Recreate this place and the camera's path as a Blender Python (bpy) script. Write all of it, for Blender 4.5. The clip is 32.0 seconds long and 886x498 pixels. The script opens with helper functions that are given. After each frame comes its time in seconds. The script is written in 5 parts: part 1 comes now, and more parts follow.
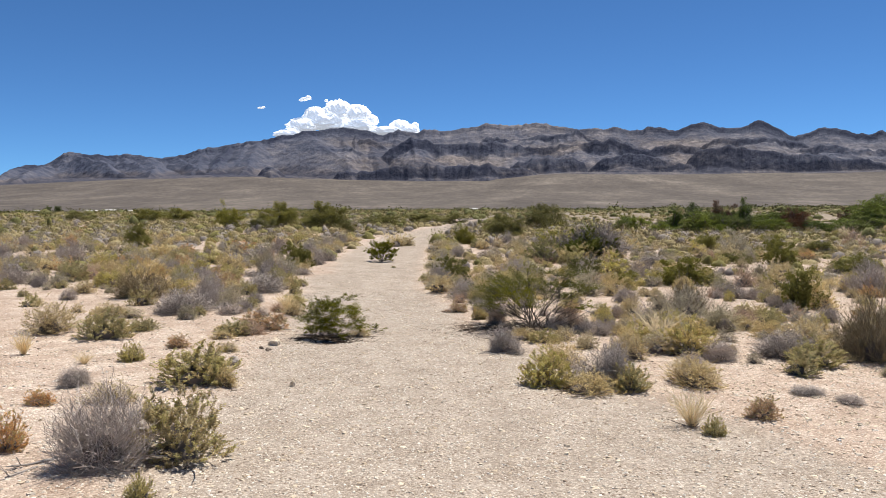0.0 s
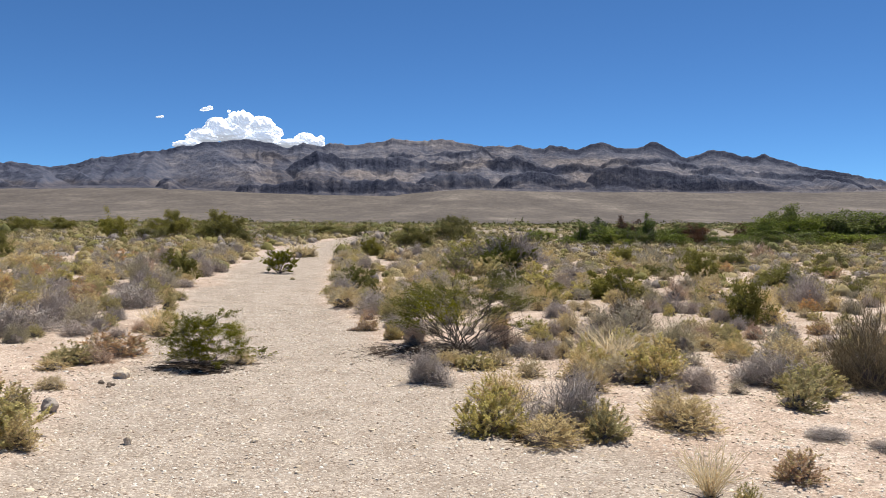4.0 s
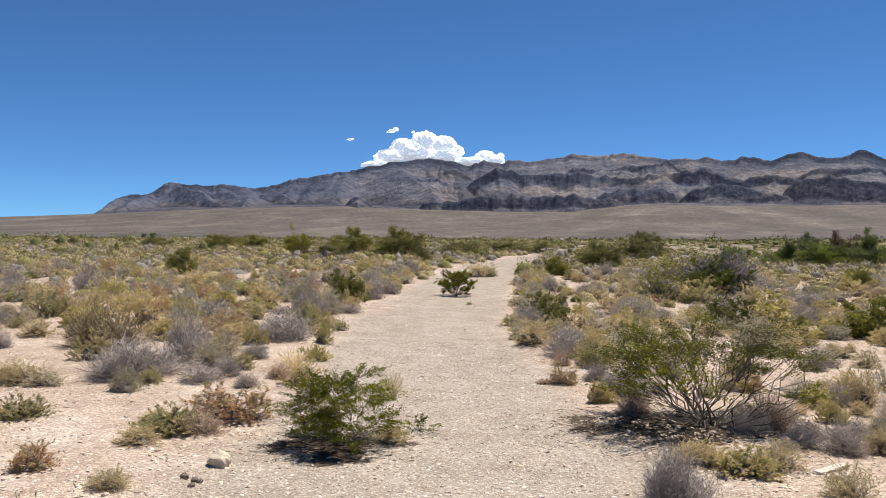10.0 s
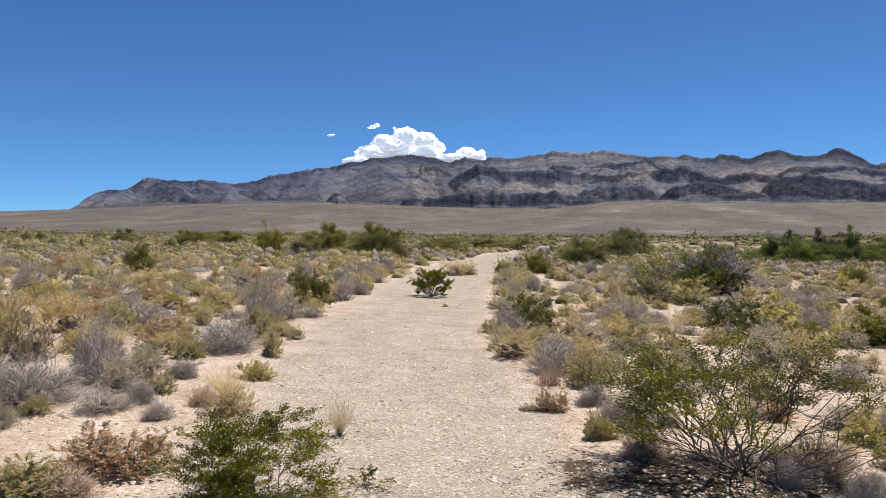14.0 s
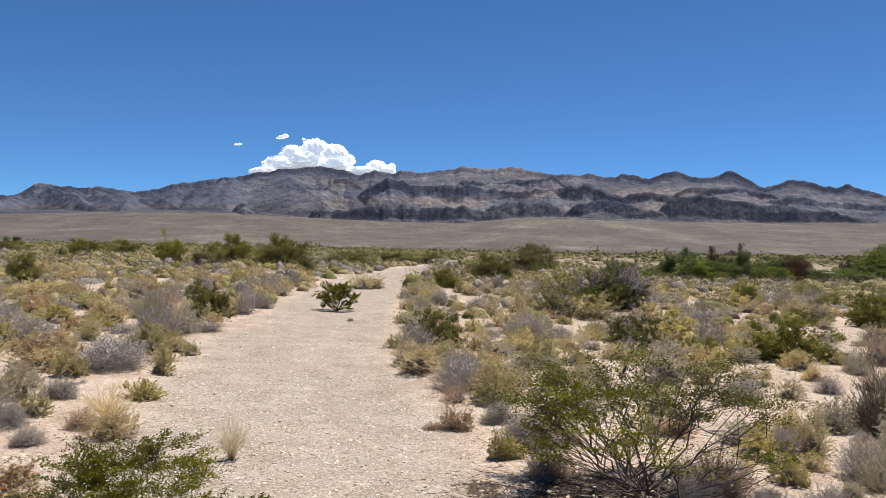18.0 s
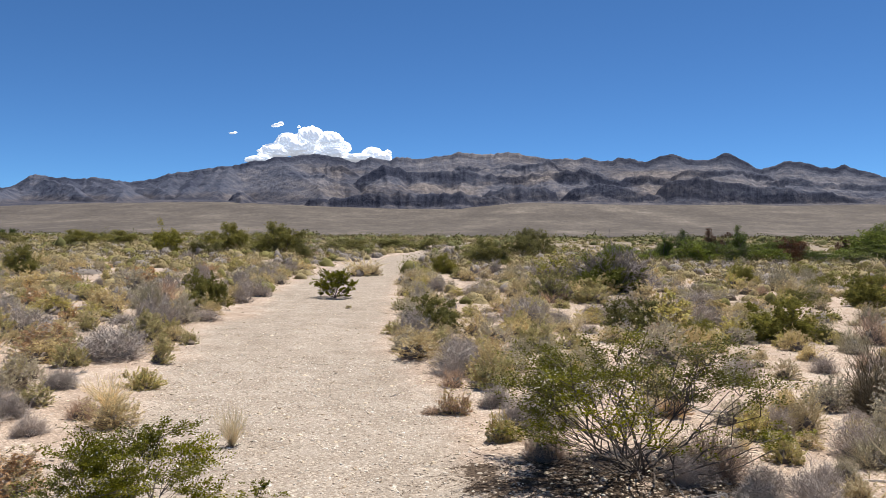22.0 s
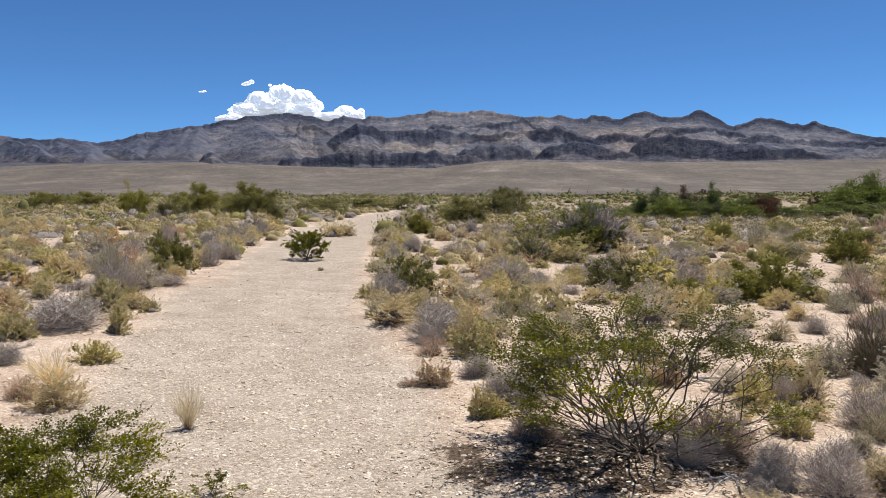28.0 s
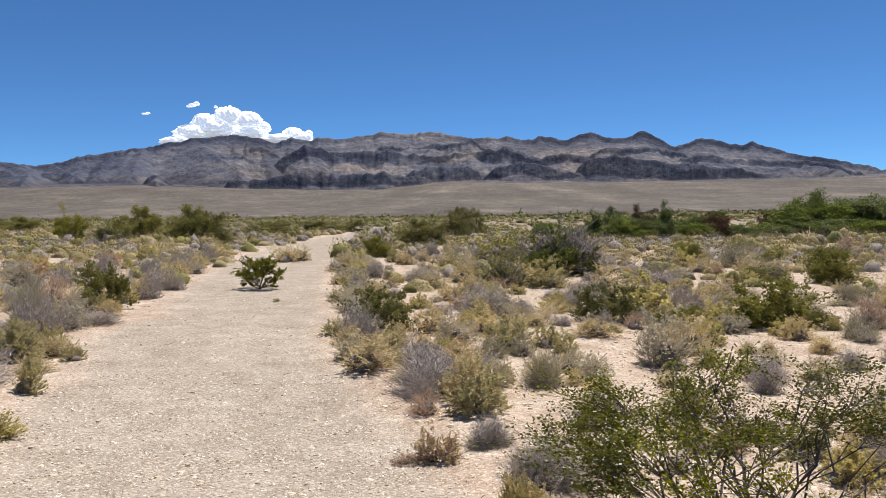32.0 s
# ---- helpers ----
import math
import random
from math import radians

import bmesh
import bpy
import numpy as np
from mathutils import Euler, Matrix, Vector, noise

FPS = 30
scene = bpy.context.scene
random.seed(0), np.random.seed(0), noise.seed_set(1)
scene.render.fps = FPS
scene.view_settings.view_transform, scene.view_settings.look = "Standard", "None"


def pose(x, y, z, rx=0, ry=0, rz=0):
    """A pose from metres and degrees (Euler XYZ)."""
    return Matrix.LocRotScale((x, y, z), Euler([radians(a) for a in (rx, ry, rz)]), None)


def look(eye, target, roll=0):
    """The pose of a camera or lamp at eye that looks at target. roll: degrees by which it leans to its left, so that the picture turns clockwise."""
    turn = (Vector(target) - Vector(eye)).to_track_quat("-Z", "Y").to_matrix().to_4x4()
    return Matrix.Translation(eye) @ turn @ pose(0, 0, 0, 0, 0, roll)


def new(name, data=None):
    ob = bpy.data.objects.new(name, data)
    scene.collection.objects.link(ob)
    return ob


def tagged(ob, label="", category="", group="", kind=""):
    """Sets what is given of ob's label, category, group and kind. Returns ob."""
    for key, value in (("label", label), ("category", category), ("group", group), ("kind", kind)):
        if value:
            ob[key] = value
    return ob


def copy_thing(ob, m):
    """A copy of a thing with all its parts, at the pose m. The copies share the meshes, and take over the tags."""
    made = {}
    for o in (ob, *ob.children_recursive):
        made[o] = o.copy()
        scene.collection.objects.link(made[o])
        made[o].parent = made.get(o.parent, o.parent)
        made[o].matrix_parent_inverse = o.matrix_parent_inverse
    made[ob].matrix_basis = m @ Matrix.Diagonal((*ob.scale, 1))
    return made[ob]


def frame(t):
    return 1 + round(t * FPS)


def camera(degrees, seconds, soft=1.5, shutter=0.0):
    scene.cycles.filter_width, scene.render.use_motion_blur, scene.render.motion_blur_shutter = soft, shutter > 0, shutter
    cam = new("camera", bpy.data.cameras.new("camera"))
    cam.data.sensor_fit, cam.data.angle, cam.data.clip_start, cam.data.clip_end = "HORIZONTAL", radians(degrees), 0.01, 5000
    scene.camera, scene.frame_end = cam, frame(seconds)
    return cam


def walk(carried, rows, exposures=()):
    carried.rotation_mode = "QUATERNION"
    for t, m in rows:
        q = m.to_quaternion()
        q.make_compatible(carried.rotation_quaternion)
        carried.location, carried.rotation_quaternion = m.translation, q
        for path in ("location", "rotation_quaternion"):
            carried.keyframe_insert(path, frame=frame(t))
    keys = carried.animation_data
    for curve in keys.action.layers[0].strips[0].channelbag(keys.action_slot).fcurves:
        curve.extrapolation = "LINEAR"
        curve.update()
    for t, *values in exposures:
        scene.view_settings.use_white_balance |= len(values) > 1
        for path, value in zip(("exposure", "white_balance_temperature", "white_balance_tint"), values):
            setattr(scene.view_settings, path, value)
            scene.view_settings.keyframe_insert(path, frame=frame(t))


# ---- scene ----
cam = camera(59.8, 32.0, 0.4)
PATH = [
    (0, (0.47, 0.568, 1.631), (0.375, 2.564, 1.558), -0.4),
    (0.5, (0.384, 0.673, 1.642), (0.34, 2.671, 1.573), -0.6),
    (1, (0.42, 0.863, 1.626), (0.395, 2.863, 1.612), -0.3),
    (1.5, (0.519, 1.167, 1.611), (0.511, 3.166, 1.659), -0.1),
    (2, (0.464, 1.491, 1.525), (0.517, 3.491, 1.544), -0.0),
    (2.5, (0.446, 1.801, 1.517), (0.564, 3.797, 1.515), -0.3),
    (4.5, (0.339, 2.933, 1.408), (0.489, 4.927, 1.368), 0.1),
    (5, (0.461, 3.116, 1.436), (0.475, 5.115, 1.395), 0.4),
    (5.5, (0.454, 3.354, 1.427), (0.395, 5.353, 1.389), 0.9),
    (6, (0.332, 3.598, 1.443), (0.265, 5.597, 1.416), 0.3),
    (6.5, (0.294, 3.786, 1.43), (0.176, 5.782, 1.4), -0.2),
    (7, (0.411, 4.008, 1.447), (0.21, 5.998, 1.42), -0.4),
    (7.5, (0.445, 4.211, 1.446), (0.206, 6.196, 1.413), -0.2),
    (8, (0.315, 4.429, 1.452), (0.079, 6.415, 1.434), -0.2),
    (8.5, (0.234, 4.683, 1.458), (-0.012, 6.668, 1.447), -0.5),
    (9, (0.295, 4.949, 1.475), (0.0, 6.927, 1.472), -0.1),
    (9.5, (0.259, 5.207, 1.473), (-0.074, 7.179, 1.471), 0.7),
    (10, (0.107, 5.447, 1.488), (-0.205, 7.423, 1.494), 0.2),
    (10.5, (0.09, 5.654, 1.479), (-0.198, 7.634, 1.466), -0.1),
    (11, (0.225, 5.862, 1.493), (-0.084, 7.838, 1.467), -0.4),
    (11.5, (0.262, 6.023, 1.491), (-0.049, 7.998, 1.464), -0.7),
    (12, (0.144, 6.197, 1.503), (-0.124, 8.179, 1.483), -0.3),
    (12.5, (0.051, 6.415, 1.489), (-0.168, 8.403, 1.478), 0.2),
    (13, (0.126, 6.622, 1.504), (-0.119, 8.607, 1.496), 0.5),
    (13.5, (0.154, 6.82, 1.503), (-0.136, 8.798, 1.495), 0.8),
    (14, (0.028, 6.982, 1.504), (-0.235, 8.964, 1.501), 0.3),
    (14.5, (-0.041, 7.101, 1.499), (-0.244, 9.091, 1.504), 0.4),
    (16.5, (0.043, 7.163, 1.507), (-0.05, 9.161, 1.553), 0.8),
    (17, (0.045, 7.172, 1.509), (-0.016, 9.171, 1.553), 0.9),
    (17.5, (0.045, 7.179, 1.506), (0.002, 9.178, 1.547), 1.0),
    (18, (0.046, 7.19, 1.506), (0.018, 9.189, 1.541), 1.0),
    (18.5, (0.044, 7.183, 1.506), (0.027, 9.183, 1.533), 0.8),
    (19, (0.043, 7.196, 1.501), (0.012, 9.195, 1.519), 0.4),
    (19.5, (0.03, 7.188, 1.503), (-0.044, 9.187, 1.516), -0.1),
    (20, (0.026, 7.191, 1.504), (-0.088, 9.188, 1.513), -0.1),
    (20.5, (0.027, 7.17, 1.503), (-0.1, 9.166, 1.509), 0.0),
    (21, (0.047, 7.168, 1.499), (-0.054, 9.166, 1.505), 0.1),
    (21.5, (0.061, 7.165, 1.504), (0.01, 9.164, 1.509), 0.0),
    (22, (0.06, 7.161, 1.503), (0.039, 9.161, 1.502), 0.2),
    (22.5, (0.056, 7.176, 1.499), (0.038, 9.176, 1.486), 0.1),
    (23, (0.045, 7.196, 1.492), (0.015, 9.195, 1.458), 0.0),
    (23.5, (0.001, 7.187, 1.489), (-0.055, 9.186, 1.432), 0.1),
    (24, (-0.048, 7.166, 1.485), (-0.094, 9.164, 1.415), 0.2),
    (24.5, (-0.042, 7.169, 1.482), (-0.04, 9.168, 1.407), -0.0),
    (25, (0.082, 7.213, 1.491), (0.09, 9.212, 1.422), -0.5),
    (25.5, (0.221, 7.276, 1.498), (0.212, 9.275, 1.43), -0.9),
    (27.5, (-0.063, 7.606, 1.486), (0.006, 9.602, 1.382), -0.0),
    (28, (0.039, 7.725, 1.499), (0.083, 9.722, 1.392), -0.3),
    (28.5, (0.127, 7.84, 1.512), (0.105, 9.839, 1.43), -0.6),
    (29, (0.038, 8.011, 1.499), (-0.014, 10.009, 1.412), -0.1),
    (29.5, (-0.128, 8.213, 1.502), (-0.12, 10.21, 1.403), 0.1),
    (30, (-0.145, 8.376, 1.504), (-0.084, 10.372, 1.39), -0.2),
    (30.5, (-0.074, 8.605, 1.525), (0.004, 10.6, 1.419), -0.6),
    (31, (-0.129, 8.775, 1.521), (-0.022, 10.77, 1.431), -0.4),
    (31.5, (-0.293, 8.98, 1.547), (-0.125, 10.972, 1.487), -0.6),
    (32, (-0.277, 9.134, 1.531), (-0.103, 11.126, 1.477), -0.9),
]
walk(cam, [(t, look(eye, target, roll)) for t, eye, target, roll in PATH], [(0.0, 0.45), (32.0, 0.45)])

# ---- world and sun ----
SUN_AZ, SUN_EL = radians(38), radians(68)   # azimuth clockwise from +y
world = bpy.data.worlds.new("desert_sky")
scene.world = world
world.use_nodes = True
wn = world.node_tree.nodes
sky = wn.new("ShaderNodeTexSky")
sky.sky_type = "NISHITA"
sky.sun_disc = False
sky.sun_elevation, sky.sun_rotation = SUN_EL, SUN_AZ
sky.altitude, sky.air_density, sky.dust_density, sky.ozone_density = 1500, 0.6, 0.0, 3.0
wn["Background"].inputs["Strength"].default_value = 0.081
tint = wn.new("ShaderNodeMix")
tint.data_type, tint.blend_type = "RGBA", "MULTIPLY"
tint.inputs[0].default_value, tint.inputs[7].default_value = 1.0, (0.54, 0.88, 1.13, 1)   # dry desert air: a deeper blue
world.node_tree.links.new(sky.outputs[0], tint.inputs[6])
world.node_tree.links.new(tint.outputs[2], wn["Background"].inputs["Color"])
sun = new("sun", bpy.data.lights.new("sun", "SUN"))
sun.data.energy, sun.data.angle, sun.data.color = 5.0, radians(0.5), (1.0, 0.95, 0.865)
SUN_WAY = Vector((math.sin(SUN_AZ) * math.cos(SUN_EL), math.cos(SUN_AZ) * math.cos(SUN_EL), math.sin(SUN_EL)))
sun.matrix_world = look(SUN_WAY * 60, (0, 0, 0))

rng = np.random.default_rng(11)


# ---- noise in numpy ----
def lattice(ix, iy, seed):
    h = (ix * 374761393 + iy * 668265263 + seed * 974634777) & 0x7FFFFFFF
    h = ((h ^ (h >> 13)) * 1274126177) & 0x7FFFFFFF
    return ((h ^ (h >> 16)) & 0xFFFF) / 65535.0


def vnoise(x, y, seed=0):
    x, y = np.asarray(x, float), np.asarray(y, float)
    ix, iy = np.floor(x).astype(np.int64), np.floor(y).astype(np.int64)
    fx, fy = x - ix, y - iy
    fx, fy = fx * fx * (3 - 2 * fx), fy * fy * (3 - 2 * fy)
    a, b = lattice(ix, iy, seed), lattice(ix + 1, iy, seed)
    c, d = lattice(ix, iy + 1, seed), lattice(ix + 1, iy + 1, seed)
    return (a + (b - a) * fx) * (1 - fy) + (c + (d - c) * fx) * fy


def fbm(x, y, octaves=4, seed=0, ridged=False):
    total, amp, norm = 0.0, 1.0, 0.0
    for o in range(octaves):
        v = vnoise(x * 2**o, y * 2**o, seed + 17 * o)
        total = total + amp * ((1 - np.abs(2 * v - 1)) if ridged else v)
        norm += amp
        amp *= 0.5
    return total / norm


def smooth(a, b, v):
    u = np.clip((v - a) / (b - a), 0, 1)
    return u * u * (3 - 2 * u)


# ---- the lie of the land ----
EDGE_Y = [-4, 3, 6, 8.7, 10.6, 14.7, 18.5, 21, 27, 35, 45, 54, 63, 93, 140]
EDGE_L = [-1.5, -1.5, -1.7, -2.3, -2.5, -3.0, -3.7, -3.8, -4.5, -4.9, -4.6, -3.6, -2.6, 0.6, 4]
EDGE_R = [4.6, 4.2, 3.2, 1.9, 0.9, -0.15, -0.95, -1.15, -1.5, -1.65, -1.7, -1.5, -0.2, 1.9, 5]


def trail(x, y):
    """1 on the beaten trail, 0 off it."""
    wob = 0.5 * (vnoise(x * 0.9, y * 0.9, 5) - 0.5) + 0.3 * (vnoise(x * 3, y * 3, 6) - 0.5)
    l, r = np.interp(y, EDGE_Y, EDGE_L) + wob, np.interp(y, EDGE_Y, EDGE_R) + wob
    return smooth(-0.15, 0.35, x - l) * smooth(-0.15, 0.35, r - x)


# where the gravel fan meets the range: azimuth in degrees and height over distance in thousandths
FAN_A = [-48, -37, -33, -26.6, -22, -16.8, -13, -10.6, -4.3, 0, 4, 6.4, 11, 15.5, 20, 27, 34, 48]
FAN_H = [30, 38.6, 43.5, 51.5, 55.3, 58.5, 57, 54, 51.4, 51.4, 57.5, 59.8, 58.8, 56.6, 54.4, 52.8, 50.5, 46]


def fan_top(x, y):
    return np.interp(np.degrees(np.arctan2(x, np.maximum(y - 7, 1))), FAN_A, FAN_H) / 1000


def plain(x, y):
    yp = np.maximum(y, 0)
    rr = np.hypot(yp, np.maximum(np.abs(x) - 20, 0))
    q = rr - 14
    z = -0.324 * np.tanh(x / 12) + 0.024 * np.where(q < 90, np.log1p(np.exp(np.clip(q / 3, -40, 40))) * 3, q)
    level = 1.4 + 0.0122 * rr
    fan = 1.4 + rr * (0.0122 + (fan_top(x, y) - 0.0122) * np.clip((rr - 1300) / 2000, 0, 1))
    z = np.where(rr > 130, np.minimum(z, level), z)
    z = np.where(rr > 1300, fan, z)
    dip = 1.6 * smooth(51, 60, y) * smooth(9, 17, x) * (1 - smooth(95, 150, y))
    return z - dip


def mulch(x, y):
    """Dark fallen leaves and bark round the old creosotes, spread wider to deepen their shadows."""
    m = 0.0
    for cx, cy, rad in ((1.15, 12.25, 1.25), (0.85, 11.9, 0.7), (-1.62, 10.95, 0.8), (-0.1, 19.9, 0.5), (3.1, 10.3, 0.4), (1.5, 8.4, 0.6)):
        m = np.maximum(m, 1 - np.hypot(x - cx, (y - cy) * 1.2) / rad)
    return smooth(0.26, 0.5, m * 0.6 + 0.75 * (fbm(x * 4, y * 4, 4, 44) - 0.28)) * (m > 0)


def ground_z(x, y):
    x, y = np.asarray(x, float), np.asarray(y, float)
    m = trail(x, y)
    near = 1 - smooth(60, 160, np.hypot(x, y))
    z = plain(x, y)
    z = z + near * (0.10 * (fbm(x * 0.5, y * 0.5, 3, 21) - 0.5) * (1 - 0.75 * m) + 0.022 * (fbm(x * 3.1, y * 3.1, 2, 31) - 0.5) * (1 - 0.55 * m))
    return z - near * 0.03 * m


# ---- materials ----
def material(name, rough=0.9):
    m = bpy.data.materials.new(name)
    m.use_nodes = True
    nt = m.node_tree
    bsdf = nt.nodes["Principled BSDF"]
    bsdf.inputs["Roughness"].default_value = rough
    bsdf.inputs["Specular IOR Level"].default_value = 0.2
    return m, nt, bsdf


def ramp(nt, src, stops):
    r = nt.nodes.new("ShaderNodeValToRGB")
    while len(r.color_ramp.elements) < len(stops):
        r.color_ramp.elements.new(0.5)
    for e, (p, c) in zip(r.color_ramp.elements, stops):
        e.position, e.color = p, (*c, 1)
    nt.links.new(src, r.inputs[0])
    return r.outputs[0]


def noise_tex(nt, scale, detail=4.0, coords=None, rough=0.55):
    n = nt.nodes.new("ShaderNodeTexNoise")
    n.inputs["Scale"].default_value, n.inputs["Detail"].default_value, n.inputs["Roughness"].default_value = scale, detail, rough
    if coords:
        nt.links.new(coords, n.inputs["Vector"])
    return n.outputs["Fac"]


def mixed(nt, fac, a, b, mode="MIX"):
    n = nt.nodes.new("ShaderNodeMix")
    n.data_type, n.blend_type = "RGBA", mode
    for sock, v in ((n.inputs[0], fac), (n.inputs[6], a), (n.inputs[7], b)):
        if isinstance(v, tuple):
            sock.default_value = (*v, 1)
        elif isinstance(v, (int, float)):
            sock.default_value = v
        else:
            nt.links.new(v, sock)
    return n.outputs[2]


def math_node(nt, op, a, b=0.0):
    n = nt.nodes.new("ShaderNodeMath")
    n.operation = op
    for sock, v in ((n.inputs[0], a), (n.inputs[1], b)):
        if isinstance(v, (int, float)):
            sock.default_value = v
        else:
            nt.links.new(v, sock)
    return n.outputs[0]


def bumped(nt, bsdf, height, strength, distance):
    b = nt.nodes.new("ShaderNodeBump")
    b.inputs["Strength"].default_value, b.inputs["Distance"].default_value = strength, distance
    nt.links.new(height, b.inputs["Height"])
    nt.links.new(b.outputs[0], bsdf.inputs["Normal"])


def attribute(nt, name):
    n = nt.nodes.new("ShaderNodeAttribute")
    n.attribute_name = name
    return n.outputs["Fac"]


def plant_mat(name, dark, light, tip=None, through_light=0.25, rough=0.75):
    """Leaf or twig: colour varies from piece to piece and from plant to plant."""
    m, nt, bsdf = material(name, rough)
    bsdf.inputs["Specular IOR Level"].default_value = 0.08
    geo, info = nt.nodes.new("ShaderNodeNewGeometry"), nt.nodes.new("ShaderNodeObjectInfo")
    stops = [(0.0, dark), (0.75, light), (1.0, tip or light)]
    mixd = math_node(nt, "ADD", math_node(nt, "MULTIPLY", geo.outputs["Random Per Island"], 0.5), math_node(nt, "MULTIPLY", attribute(nt, "tone"), 0.5))
    col = ramp(nt, mixd, stops)
    hsv = nt.nodes.new("ShaderNodeHueSaturation")
    nt.links.new(col, hsv.inputs["Color"])
    nt.links.new(math_node(nt, "MULTIPLY_ADD", info.outputs["Random"], 0.32), hsv.inputs["Value"])
    hsv.inputs["Value"].links[0].from_node.inputs[2].default_value = 0.86
    nt.links.new(math_node(nt, "MULTIPLY_ADD", info.outputs["Random"], 0.26), hsv.inputs["Saturation"])
    hsv.inputs["Saturation"].links[0].from_node.inputs[2].default_value = 0.86
    nt.links.new(hsv.outputs[0], bsdf.inputs["Base Color"])
    if through_light:
        tr, mx = nt.nodes.new("ShaderNodeBsdfTranslucent"), nt.nodes.new("ShaderNodeMixShader")
        nt.links.new(hsv.outputs[0], tr.inputs["Color"])
        mx.inputs[0].default_value = through_light
        nt.links.new(bsdf.outputs[0], mx.inputs[1])
        nt.links.new(tr.outputs[0], mx.inputs[2])
        nt.links.new(mx.outputs[0], nt.nodes["Material Output"].inputs["Surface"])
    return m


def far_mat(name, dark, light):
    """Scrub seen from afar: tone from clump to clump, little from blade to blade."""
    m, nt, bsdf = material(name, 0.85)
    geo = nt.nodes.new("ShaderNodeNewGeometry")
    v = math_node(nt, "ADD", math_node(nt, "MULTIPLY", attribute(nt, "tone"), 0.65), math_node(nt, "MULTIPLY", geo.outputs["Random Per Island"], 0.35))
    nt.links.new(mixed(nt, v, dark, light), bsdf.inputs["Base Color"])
    return m


def rock_mat(name, dark, light, scale=30):
    m, nt, bsdf = material(name, 0.9)
    geo, tex = nt.nodes.new("ShaderNodeNewGeometry"), nt.nodes.new("ShaderNodeTexCoord")
    grain = noise_tex(nt, scale, 6, tex.outputs["Object"])
    col = mixed(nt, geo.outputs["Random Per Island"], dark, light)
    col = mixed(nt, 0.5, col, ramp(nt, grain, [(0.3, (0.35, 0.33, 0.32)), (0.7, (1, 1, 1))]), "MULTIPLY")
    nt.links.new(col, bsdf.inputs["Base Color"])
    bumped(nt, bsdf, grain, 0.5, 0.01)
    return m


